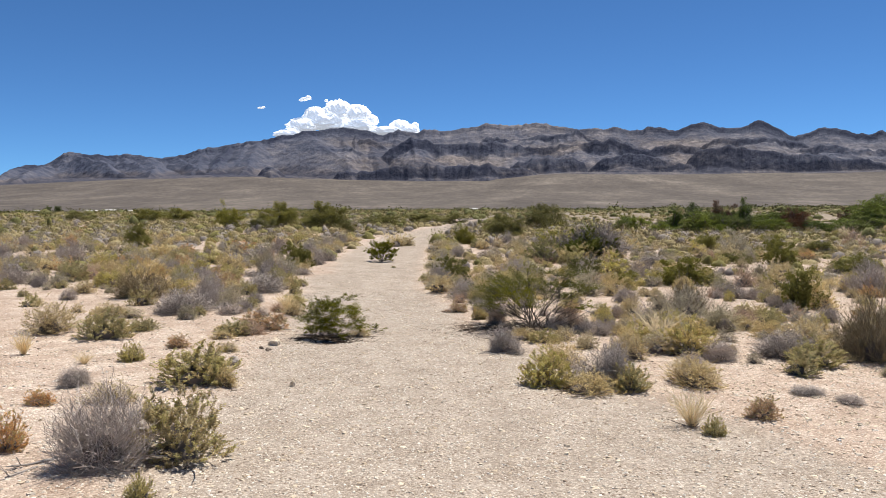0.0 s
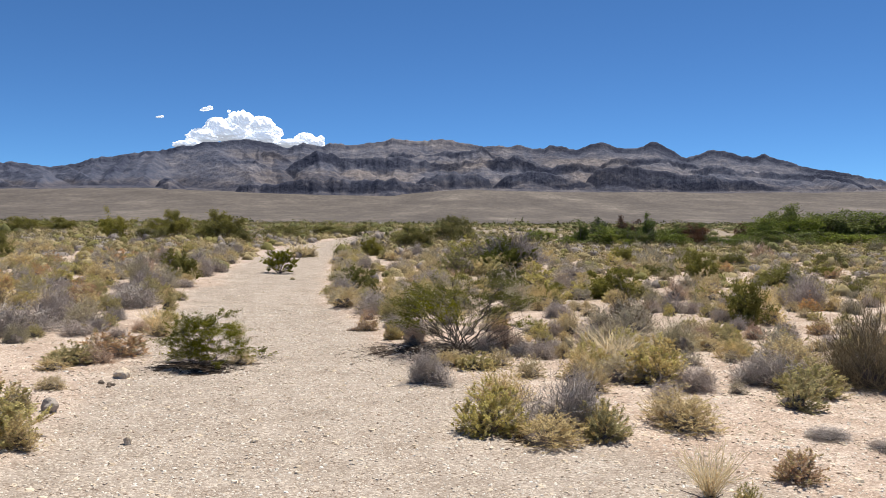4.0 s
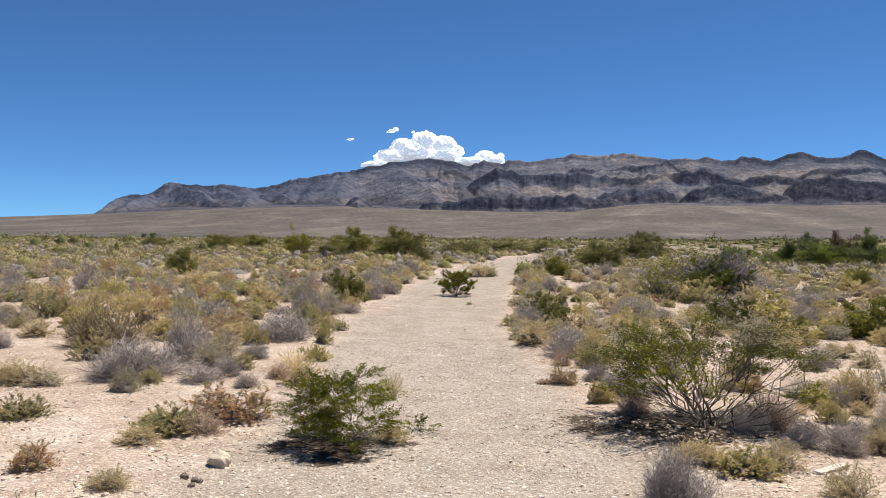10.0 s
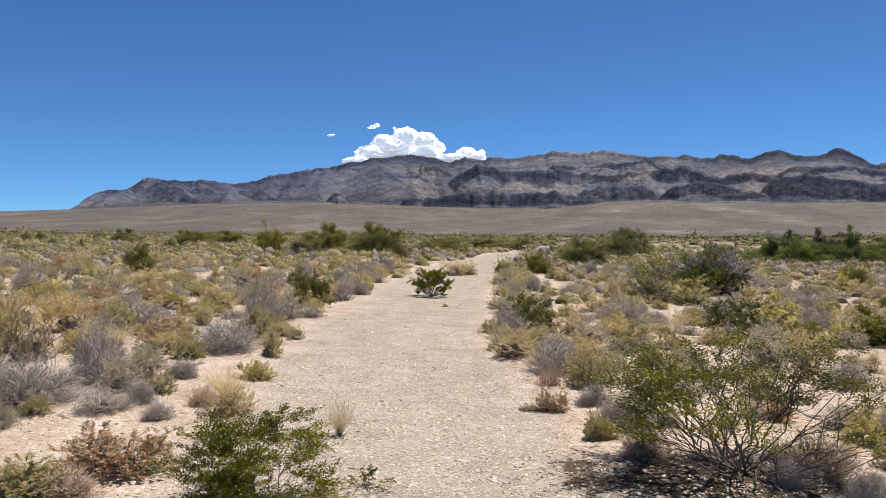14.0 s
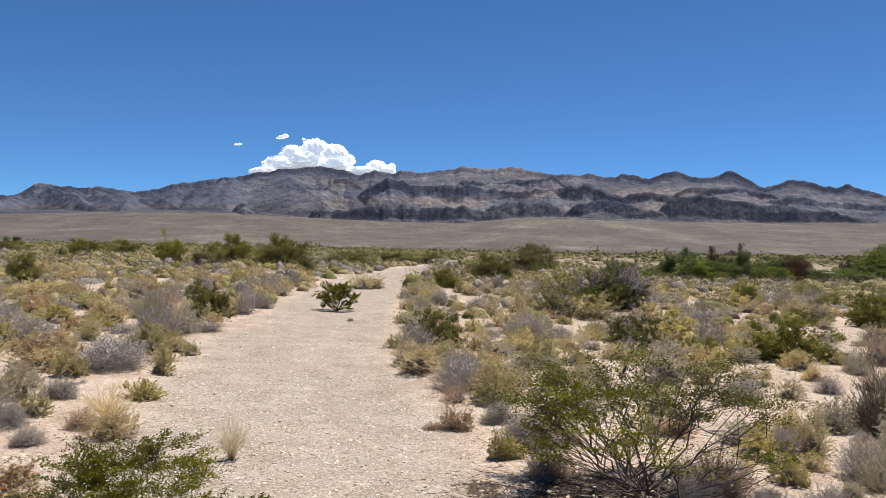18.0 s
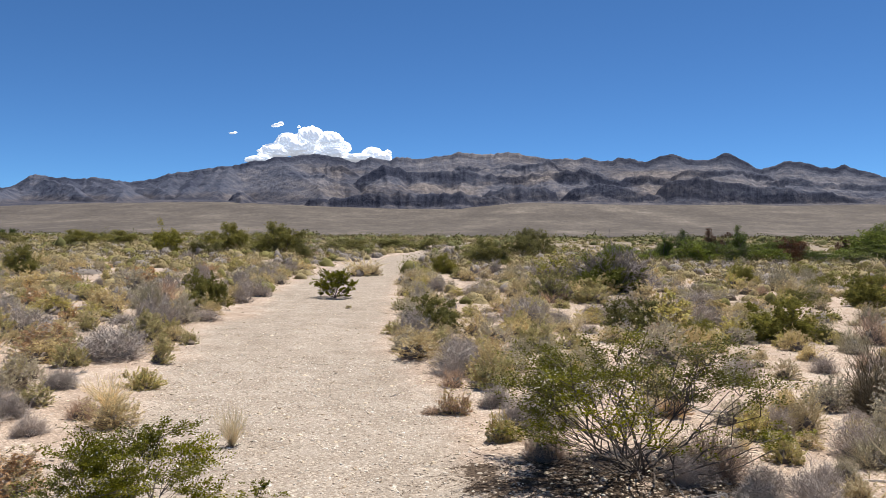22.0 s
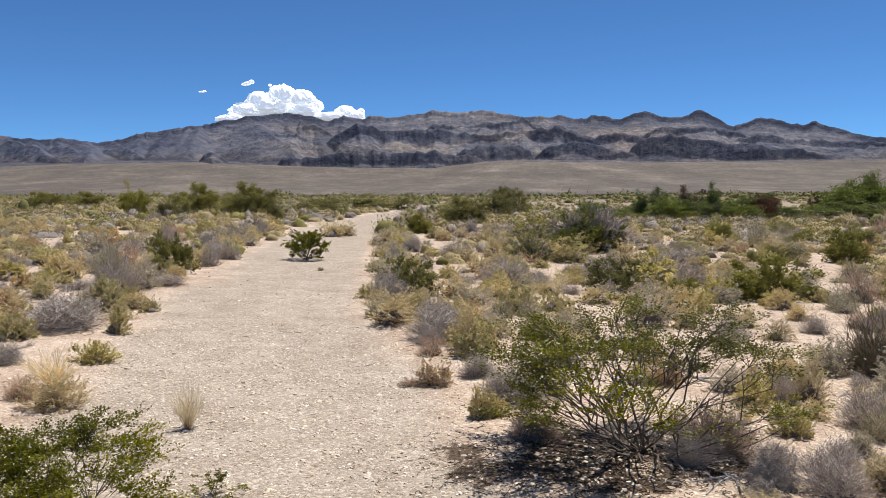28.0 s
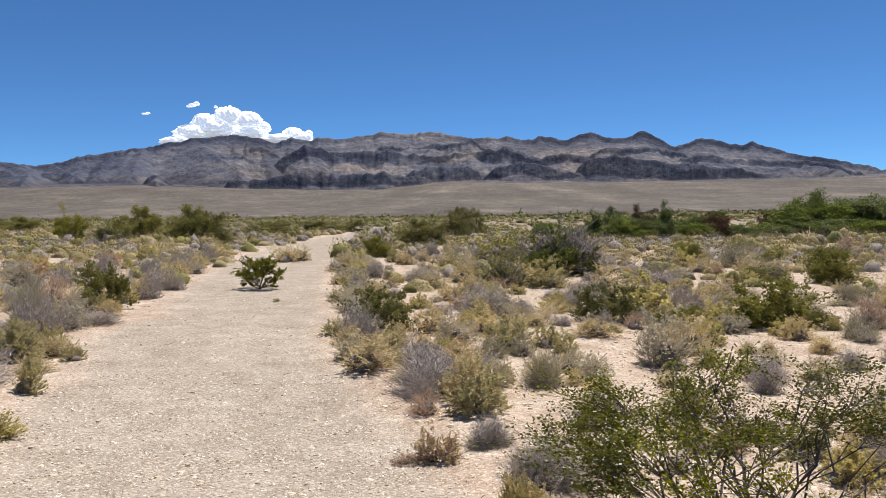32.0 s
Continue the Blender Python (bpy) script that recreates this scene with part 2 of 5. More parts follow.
def ground_mat():
    m, nt, bsdf = material("desert_ground", 0.95)
    pos = nt.nodes.new("ShaderNodeNewGeometry").outputs["Position"]
    big, mid, fine = noise_tex(nt, 0.35, 4, pos), noise_tex(nt, 2.2, 5, pos), noise_tex(nt, 45, 4, pos, 0.7)
    off = ramp(nt, mid, [(0.3, (0.348, 0.269, 0.211)), (0.52, (0.442, 0.358, 0.293)), (0.72, (0.522, 0.447, 0.381))])
    on = ramp(nt, mid, [(0.3, (0.312, 0.267, 0.221)), (0.7, (0.393, 0.342, 0.291))])
    col = mixed(nt, attribute(nt, "trail"), off, on)
    col = mixed(nt, 0.5, col, ramp(nt, big, [(0.3, (0.80, 0.76, 0.72)), (0.7, (1.0, 0.97, 0.95))]), "MULTIPLY")
    grit = nt.nodes.new("ShaderNodeTexVoronoi")
    grit.inputs["Scale"].default_value = 62
    nt.links.new(pos, grit.inputs["Vector"])
    sep = nt.nodes.new("ShaderNodeSeparateColor")
    nt.links.new(grit.outputs["Color"], sep.inputs[0])
    speck = ramp(nt, sep.outputs[0], [(0.0, (0.68, 0.62, 0.57)), (0.14, (0.84, 0.81, 0.77)), (0.35, (0.96, 0.95, 0.94)), (0.70, (1.08, 1.08, 1.08)), (1.0, (1.65, 1.65, 1.62))])
    near = math_node(nt, "SUBTRACT", 1.0, attribute(nt, "scrub"))
    col = mixed(nt, math_node(nt, "MULTIPLY", near, 0.9), col, speck, "MULTIPLY")
    edge = nt.nodes.new("ShaderNodeTexVoronoi")
    edge.feature = "DISTANCE_TO_EDGE"
    edge.inputs["Scale"].default_value = 46
    nt.links.new(pos, edge.inputs["Vector"])
    joint = ramp(nt, edge.outputs["Distance"], [(0.0, (0.62, 0.56, 0.51)), (0.16, (1.0, 1.0, 1.0))])
    worn = ramp(nt, noise_tex(nt, 3.5, 4, pos), [(0.38, (0.15, 0.15, 0.15)), (0.62, (0.95, 0.95, 0.95))])
    col = mixed(nt, math_node(nt, "MULTIPLY", near, worn), col, mixed(nt, 1.0, col, joint, "MULTIPLY"))
    # bark litter, its dark brown also deepening the shadow under the bushes
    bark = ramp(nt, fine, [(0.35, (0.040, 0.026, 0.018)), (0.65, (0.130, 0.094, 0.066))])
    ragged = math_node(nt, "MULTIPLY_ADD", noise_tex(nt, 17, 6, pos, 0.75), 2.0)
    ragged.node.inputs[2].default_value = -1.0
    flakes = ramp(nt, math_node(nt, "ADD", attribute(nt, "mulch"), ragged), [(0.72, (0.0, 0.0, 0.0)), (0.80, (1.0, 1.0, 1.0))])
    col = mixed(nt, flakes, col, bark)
    # the far plain is thinly covered with low scrub, the fan beyond with gravel and dots of brush
    veil = ramp(nt, noise_tex(nt, 0.05, 8, pos, 0.7), [(0.35, (0.092, 0.085, 0.042)), (0.65, (0.191, 0.159, 0.106))])
    col = mixed(nt, attribute(nt, "scrub"), col, veil)
    stretch = nt.nodes.new("ShaderNodeMapping")
    nt.links.new(pos, stretch.inputs["Vector"])
    stretch.inputs["Scale"].default_value = (0.006, 0.0028, 0.01)
    stretch.inputs["Rotation"].default_value = (0, 0, 0.35)
    fan = ramp(nt, noise_tex(nt, 1.0, 9, stretch.outputs[0], 0.76), [(0.36, (0.080, 0.067, 0.057)), (0.5, (0.114, 0.096, 0.082)), (0.6, (0.156, 0.132, 0.111)), (0.7, (0.23, 0.198, 0.166))])
    dots = ramp(nt, noise_tex(nt, 0.07, 3, pos, 0.8), [(0.42, (0.68, 0.68, 0.66)), (0.58, (1.06, 1.05, 1.04))])
    col = mixed(nt, attribute(nt, "fan"), col, mixed(nt, 1.0, fan, dots, "MULTIPLY"))
    nt.links.new(col, bsdf.inputs["Base Color"])
    hgt = math_node(nt, "ADD", fine, math_node(nt, "MULTIPLY", grit.outputs["Distance"], -1.2))
    bumped(nt, bsdf, hgt, 0.5, 0.010)
    return m


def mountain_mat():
    m, nt, bsdf = material("hazy_mountain_rock", 0.95)
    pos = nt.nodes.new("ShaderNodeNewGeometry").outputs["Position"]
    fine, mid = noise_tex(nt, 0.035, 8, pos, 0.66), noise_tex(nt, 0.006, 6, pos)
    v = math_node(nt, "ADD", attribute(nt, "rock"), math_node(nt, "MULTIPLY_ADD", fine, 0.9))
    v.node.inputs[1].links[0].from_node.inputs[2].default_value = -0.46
    # cool ramp: grey rock with the blue of distance haze in its colour
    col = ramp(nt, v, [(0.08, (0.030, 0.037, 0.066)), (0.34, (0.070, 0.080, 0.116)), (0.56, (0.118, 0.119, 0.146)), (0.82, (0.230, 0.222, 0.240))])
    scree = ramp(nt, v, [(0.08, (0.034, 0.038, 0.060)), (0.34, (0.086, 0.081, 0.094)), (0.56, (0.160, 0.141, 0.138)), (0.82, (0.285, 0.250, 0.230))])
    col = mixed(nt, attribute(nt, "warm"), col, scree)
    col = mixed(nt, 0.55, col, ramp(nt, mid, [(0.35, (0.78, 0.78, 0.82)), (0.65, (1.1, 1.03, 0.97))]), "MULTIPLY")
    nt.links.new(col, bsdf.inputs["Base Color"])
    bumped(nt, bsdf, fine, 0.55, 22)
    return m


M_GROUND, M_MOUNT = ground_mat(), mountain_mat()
M_WOOD = plant_mat("grey_bark", (0.078, 0.062, 0.053), (0.224, 0.190, 0.168), through_light=0)
M_DEAD = plant_mat("bleached_wood", (0.172, 0.150, 0.133), (0.378, 0.344, 0.318), through_light=0)
M_CREO = plant_mat("creosote_leaf", (0.056, 0.058, 0.005), (0.190, 0.184, 0.019), (0.34, 0.32, 0.058), 0.42, 0.45)
M_CREO_FAR = plant_mat("creosote_leaf_dusty", (0.105, 0.100, 0.026), (0.235, 0.218, 0.066), (0.32, 0.30, 0.11), 0.4)
M_CREO_STEM = plant_mat("creosote_stem", (0.036, 0.029, 0.024), (0.125, 0.104, 0.088), through_light=0)
M_BLOOM = plant_mat("creosote_seed_tuft", (0.430, 0.430, 0.292), (0.533, 0.516, 0.413), through_light=0.2)
M_GREY = plant_mat("grey_twig", (0.235, 0.196, 0.172), (0.500, 0.432, 0.384), (0.630, 0.555, 0.495), 0)
M_LITTER = plant_mat("rotting_litter", (0.030, 0.022, 0.016), (0.120, 0.092, 0.070), (0.26, 0.22, 0.18), 0, 0.95)
M_INNER_SHADE = plant_mat("inner_shade", (0.085, 0.068, 0.056), (0.190, 0.155, 0.130), None, 0, 0.95)
M_GREYLEAF = plant_mat("grey_leaf", (0.27, 0.24, 0.21), (0.47, 0.425, 0.37), (0.56, 0.51, 0.44), 0.2)
M_OLIVE = plant_mat("olive_leaf", (0.30, 0.258, 0.092), (0.575, 0.505, 0.225), (0.67, 0.605, 0.34), 0.5)
M_GOLD = plant_mat("golden_leaf", (0.33, 0.256, 0.118), (0.575, 0.472, 0.250), (0.66, 0.565, 0.345), 0.5)
M_RUST = plant_mat("rust_leaf", (0.38, 0.225, 0.110), (0.64, 0.420, 0.220), (0.74, 0.545, 0.33), 0.45)
M_TAN = plant_mat("tan_twig", (0.337, 0.250, 0.133), (0.583, 0.456, 0.266), (0.674, 0.555, 0.341), 0.2)
M_RUSSET = plant_mat("russet_twig", (0.33, 0.222, 0.152), (0.575, 0.425, 0.312), (0.68, 0.535, 0.415), 0.15)
M_BURSAGE = plant_mat("bursage_leaf", (0.31, 0.268, 0.178), (0.55, 0.490, 0.345), (0.64, 0.580, 0.425), 0.45)
M_TANLEAF = plant_mat("tan_leaf", (0.37, 0.295, 0.155), (0.64, 0.53, 0.305), (0.72, 0.615, 0.40), 0.5)
M_DRY = plant_mat("dry_straw", (0.54, 0.425, 0.245), (0.78, 0.65, 0.42), (0.85, 0.74, 0.54), 0.5)
M_BROOM = plant_mat("broom_twig", (0.135, 0.105, 0.063), (0.324, 0.261, 0.159), (0.428, 0.356, 0.222), 0)
M_BROOMGREY = plant_mat("grey_green_twig", (0.202, 0.182, 0.120), (0.438, 0.389, 0.266), (0.543, 0.465, 0.332), 0)
M_GREEN = plant_mat("yellow_green_leaf", (0.172, 0.163, 0.039), (0.344, 0.314, 0.095), None, 0.3)
M_TREE = plant_mat("tree_leaf", (0.086, 0.112, 0.022), (0.198, 0.228, 0.056), (0.275, 0.301, 0.095), 0.3)
M_TREE_DARK = plant_mat("dark_tree_leaf", (0.047, 0.071, 0.019), (0.125, 0.159, 0.043), None, 0.3)
M_TREE_BROWN = plant_mat("withered_leaf", (0.070, 0.040, 0.026), (0.165, 0.092, 0.060), None, 0.1)
M_STONE = rock_mat("pale_stone", (0.512, 0.406, 0.295), (0.826, 0.704, 0.541))
M_STONE_GREY = rock_mat("grey_stone", (0.33, 0.28, 0.235), (0.47, 0.41, 0.35))
M_STONE_DARK = rock_mat("dark_stone", (0.128, 0.102, 0.080), (0.271, 0.218, 0.171))


# ---- mesh tools ----
def mesh_of(name, verts, faces, mat, attrs=None, shade=False):
    me = bpy.data.meshes.new(name)
    faces = np.asarray(faces, np.int32)
    me.vertices.add(len(verts))
    me.vertices.foreach_set("co", np.asarray(verts, np.float32).ravel())
    n, k = faces.shape
    me.loops.add(n * k)
    me.loops.foreach_set("vertex_index", faces.ravel())
    me.polygons.add(n)
    me.polygons.foreach_set("loop_start", np.arange(0, n * k, k, dtype=np.int32))
    me.polygons.foreach_set("use_smooth", np.full(n, shade))
    me.update(calc_edges=True)
    for key, values in (attrs or {}).items():
        me.attributes.new(key, "FLOAT", "POINT").data.foreach_set("value", np.asarray(values, np.float32).ravel())
    me.materials.append(mat)
    return me


def sheet(xs, ys):
    """Vertices in the plane and quads of a grid with the given lines."""
    gx, gy = np.meshgrid(xs, ys)
    w = len(xs)
    a = (np.arange(len(ys) - 1)[:, None] * w + np.arange(w - 1)[None]).ravel()
    return gx.ravel(), gy.ravel(), np.stack([a, a + 1, a + w + 1, a + w], 1)


def unit(v):
    return v / np.maximum(np.linalg.norm(v, axis=-1, keepdims=True), 1e-9)


def tubes(paths, radii, sides=3):
    """Tapered open tubes along paths (n, k, 3) with radii (n, k)."""
    n, k, _ = paths.shape
    if sides == 1:   # hair-thin twigs: folded ribbons
        side = unit(np.cross(unit(paths[:, -1] - paths[:, 0]), np.stack([np.sin(np.arange(n) * 2.4), np.cos(np.arange(n) * 2.4), 0.3 + 0 * np.arange(n)], 1)))
        v = np.stack([paths - side[:, None] * radii[..., None], paths + side[:, None] * radii[..., None]], 2)
        a = (np.arange(n)[:, None] * k + np.arange(k - 1)[None]) * 2
        return v.reshape(-1, 3), np.stack([a, a + 1, a + 3, a + 2], -1).reshape(-1, 4)
    along = unit(paths[:, -1] - paths[:, 0])
    side = unit(np.cross(along, np.where(np.abs(along[:, 2:3]) > 0.9, [[1.0, 0, 0]], [[0, 0, 1.0]])))
    up = np.cross(along, side)
    ang = np.arange(sides) * 2 * np.pi / sides
    ring = side[:, None] * np.cos(ang)[:, None] + up[:, None] * np.sin(ang)[:, None]
    v = paths[:, :, None] + ring[:, None] * radii[:, :, None, None]
    base = (np.arange(n)[:, None, None] * k + np.arange(k - 1)[None, :, None]) * sides
    j = np.arange(sides)[None, None]
    a, b = base + j, base + (j + 1) % sides
    return v.reshape(-1, 3), np.stack([a, b, b + sides, a + sides], -1).reshape(-1, 4)


def leaves(r, points, ways, length, width):
    """Small pointed leaves, slightly folded, at points along ways."""
    n = len(points)
    ways = unit(ways)
    side = unit(np.cross(ways, r.normal(size=(n, 3))))
    nrm = np.cross(ways, side)
    ln = length * r.uniform(0.6, 1.3, (n, 1))
    wd = width * r.uniform(0.7, 1.3, (n, 1))
    mid = points + ways * ln * 0.5
    v = np.stack([points, mid + side * wd * 0.5 + nrm * wd * 0.15, points + ways * ln, mid - side * wd * 0.5 + nrm * wd * 0.15], 1)
    return v.reshape(-1, 3), np.arange(4 * n).reshape(n, 4)


def merged(*pieces):
    vs, fs, at = [], [], 0
    for v, f in pieces:
        vs.append(v)
        fs.append(f + at)
        at += len(v)
    return np.concatenate(vs), np.concatenate(fs)


def fan(r, n, lean, curl=0.0, k=4, base=0.07, reach=(0.65, 1.0), wander=0.03, lean_min=0.0, half=0.5):
    """Stems from a root that fill a dome of half-width half and height 1."""
    az, th = r.uniform(0, 2 * np.pi, n), lean_min + (lean - lean_min) * np.sqrt(r.uniform(0, 1, n))
    way = np.stack([np.sin(th) * np.cos(az), np.sin(th) * np.sin(az), np.cos(th)], 1)
    ln = r.uniform(*reach, n) / np.sqrt((np.sin(th) / half) ** 2 + np.cos(th) ** 2)
    b = r.normal(size=(n, 2)) * base
    s = np.linspace(0, 1, k)[None, :, None]
    p = way[:, None] * ln[:, None, None] * s
    p[:, :, :2] += b[:, None]
    p[:, :, 2] += (curl * ln * np.sin(th))[:, None] * (s * (1 - s))[:, :, 0] * -1
    p[:, 1:] += np.cumsum(r.normal(size=(n, k - 1, 3)) * wander, 1) * np.linspace(0.4, 1, k - 1)[None, :, None]
    p[:, :, 2] = np.maximum(p[:, :, 2], 0.004)
    return p


def fork(r, p, per, length, angle, smin=0.3, k=3, lift=0.15):
    """Side twigs from stems p."""
    n, kk, _ = p.shape
    idx = np.repeat(np.arange(n), per)
    s = r.uniform(smin, 0.97, len(idx)) * (kk - 1)
    i = np.minimum(s.astype(int), kk - 2)
    fr = (s - i)[:, None]
    a, b = p[idx, i], p[idx, i + 1]
    start = a + (b - a) * fr
    way = unit(unit(b - a) + angle * unit(r.normal(size=(len(idx), 3))) + [[0, 0, lift]])
    ln = length * r.uniform(0.5, 1.2, (len(idx), 1))
    t = np.linspace(0, 1, k)[None, :, None]
    q = start[:, None] + way[:, None] * ln[:, None] * t
    q[:, 1:] += r.normal(size=(len(idx), k - 1, 3)) * (length * 0.09)
    q[:, :, 2] = np.maximum(q[:, :, 2], 0.004)
    return q


def taper(p, r0, r1):
    return np.linspace(r0, r1, p.shape[1])[None].repeat(len(p), 0)


def along(r, p, count, smin=0.3):
    """Points and ways at random along paths."""
    n, k, _ = p.shape
    idx = r.integers(0, n, count)
    s = r.uniform(smin, 1.0, count) * (k - 1)
    i = np.minimum(s.astype(int), k - 2)
    a, b = p[idx, i], p[idx, i + 1]
    return a + (b - a) * (s - i)[:, None], unit(b - a)


# ---- ground and mountains ----
def spaced(lo, hi, step, out_lo, out_hi, growth=1.09):
    mid = list(np.arange(lo, hi + step / 2, step))
    s = step
    while mid[-1] < out_hi:
        s *= growth
        mid.append(mid[-1] + s)
    s = step
    while mid[0] > out_lo:
        s *= growth
        mid.insert(0, mid[0] - s)
    return np.array(mid)


def make_ground():
    gx, gy, quads = sheet(spaced(-7, 9, 0.12, -3500, 3500), spaced(1, 26, 0.12, -600, 3500, 1.06))
    gz = ground_z(gx, gy)
    d = np.hypot(gx, gy)
    me = mesh_of("ground", np.stack([gx, gy, gz], 1), quads, M_GROUND, {
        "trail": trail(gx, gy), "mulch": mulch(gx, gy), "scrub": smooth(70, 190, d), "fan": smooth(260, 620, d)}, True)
    tagged(new("ground", me), "pale pinkish tan desert ground of gravel and crusted sand", "ground", kind="structure")


# the crest of the range: azimuth in degrees and height over distance in thousandths
CREST_A = [-34, -33.2, -32.7, -32, -30.7, -30.2, -29.2, -28.7, -28.1, -27.2, -26.6, -24.4, -22.8, -19.6, -16.6, -13.4, -11, -9.3, -7.1, -5.8, -4.7, -3.9, -2.7, -0.2, 0.4, 1.9, 4.2, 7.7, 9.8, 11.4, 12.6, 14.3, 15.5, 16.1, 17.2, 18.4, 19.5, 20.4, 21.7, 23.1, 23.9, 26, 26.8, 29, 32, 35, 40]
CREST_H = [36, 44, 53, 62, 68, 66, 76, 86, 82, 79.5, 82, 83, 78, 92, 101, 113, 120, 120, 112, 118, 114.5, 119.5, 116, 121, 126, 122, 125, 115, 116, 112, 117, 109, 120, 119, 111, 109, 119, 111, 95, 104, 105, 94, 99, 84, 72, 58, 44]


# cliffs and low ridges before the crest: depth in the range, cliff height in thousandths, darkness, then azimuth and height of the brow
RIDGES = (
    (0.10, 15, 1.0, ((-11.0, 50), (-10.4, 62), (-8.5, 66), (-4.3, 69.5), (-0.6, 70), (0.7, 75), (1.9, 67), (4.0, 63), (5.5, 52))),
    (0.19, 20, 0.8, ((1.2, 52), (2.4, 70), (4.4, 81), (6.4, 83), (7.7, 74), (8.2, 58))),
    (0.17, 20, 0.85, ((7.6, 55), (8.2, 68), (9.1, 80), (10.7, 83), (12.5, 76), (15.1, 65), (16.5, 50))),
    (0.24, 26, 1.0, ((14.4, 55), (15.0, 74), (15.6, 84), (16.5, 89), (18.0, 87), (19.6, 80), (21.0, 75), (23.0, 71), (26.0, 66), (28.5, 52))),
    (0.56, 17, 0.95, ((-8.6, 62), (-6.6, 93), (-5.6, 104), (-4.7, 109), (-4.0, 105), (-3.3, 100), (-0.6, 98), (1.9, 97.5), (4.4, 92), (7.1, 97), (9.9, 101), (11.4, 92), (12.4, 80))),
    (0.80, 6, 0.7, ((-0.2, 95), (0.6, 106), (2.6, 107), (5.2, 105), (6.4, 109), (7.2, 112), (8.2, 104), (9, 92))),
    (0.50, 10, 0.75, ((11.6, 80), (12.8, 92), (14.0, 96), (15.2, 93), (16, 86))),
    (0.62, 7, 0.6, ((15.2, 88), (17.0, 97), (19.5, 99), (21.4, 92), (23, 80))),
    (0.55, 9, 0.8, ((21.6, 78), (23.4, 86), (25.4, 80), (27.2, 77), (29.4, 74), (31.5, 68), (34, 50))),
    (0.05, 7, 0.75, ((-16.8, 48), (-15.9, 65), (-15.3, 71), (-14.7, 67), (-13.8, 48))),
    (0.78, 8, 0.55, ((-9.6, 98), (-8.4, 107), (-7.6, 103), (-6.6, 90))),
    (0.60, 5, 0.35, ((-12.6, 80), (-10.8, 92), (-9.4, 96), (-8.0, 84), (-6.8, 74))),
)


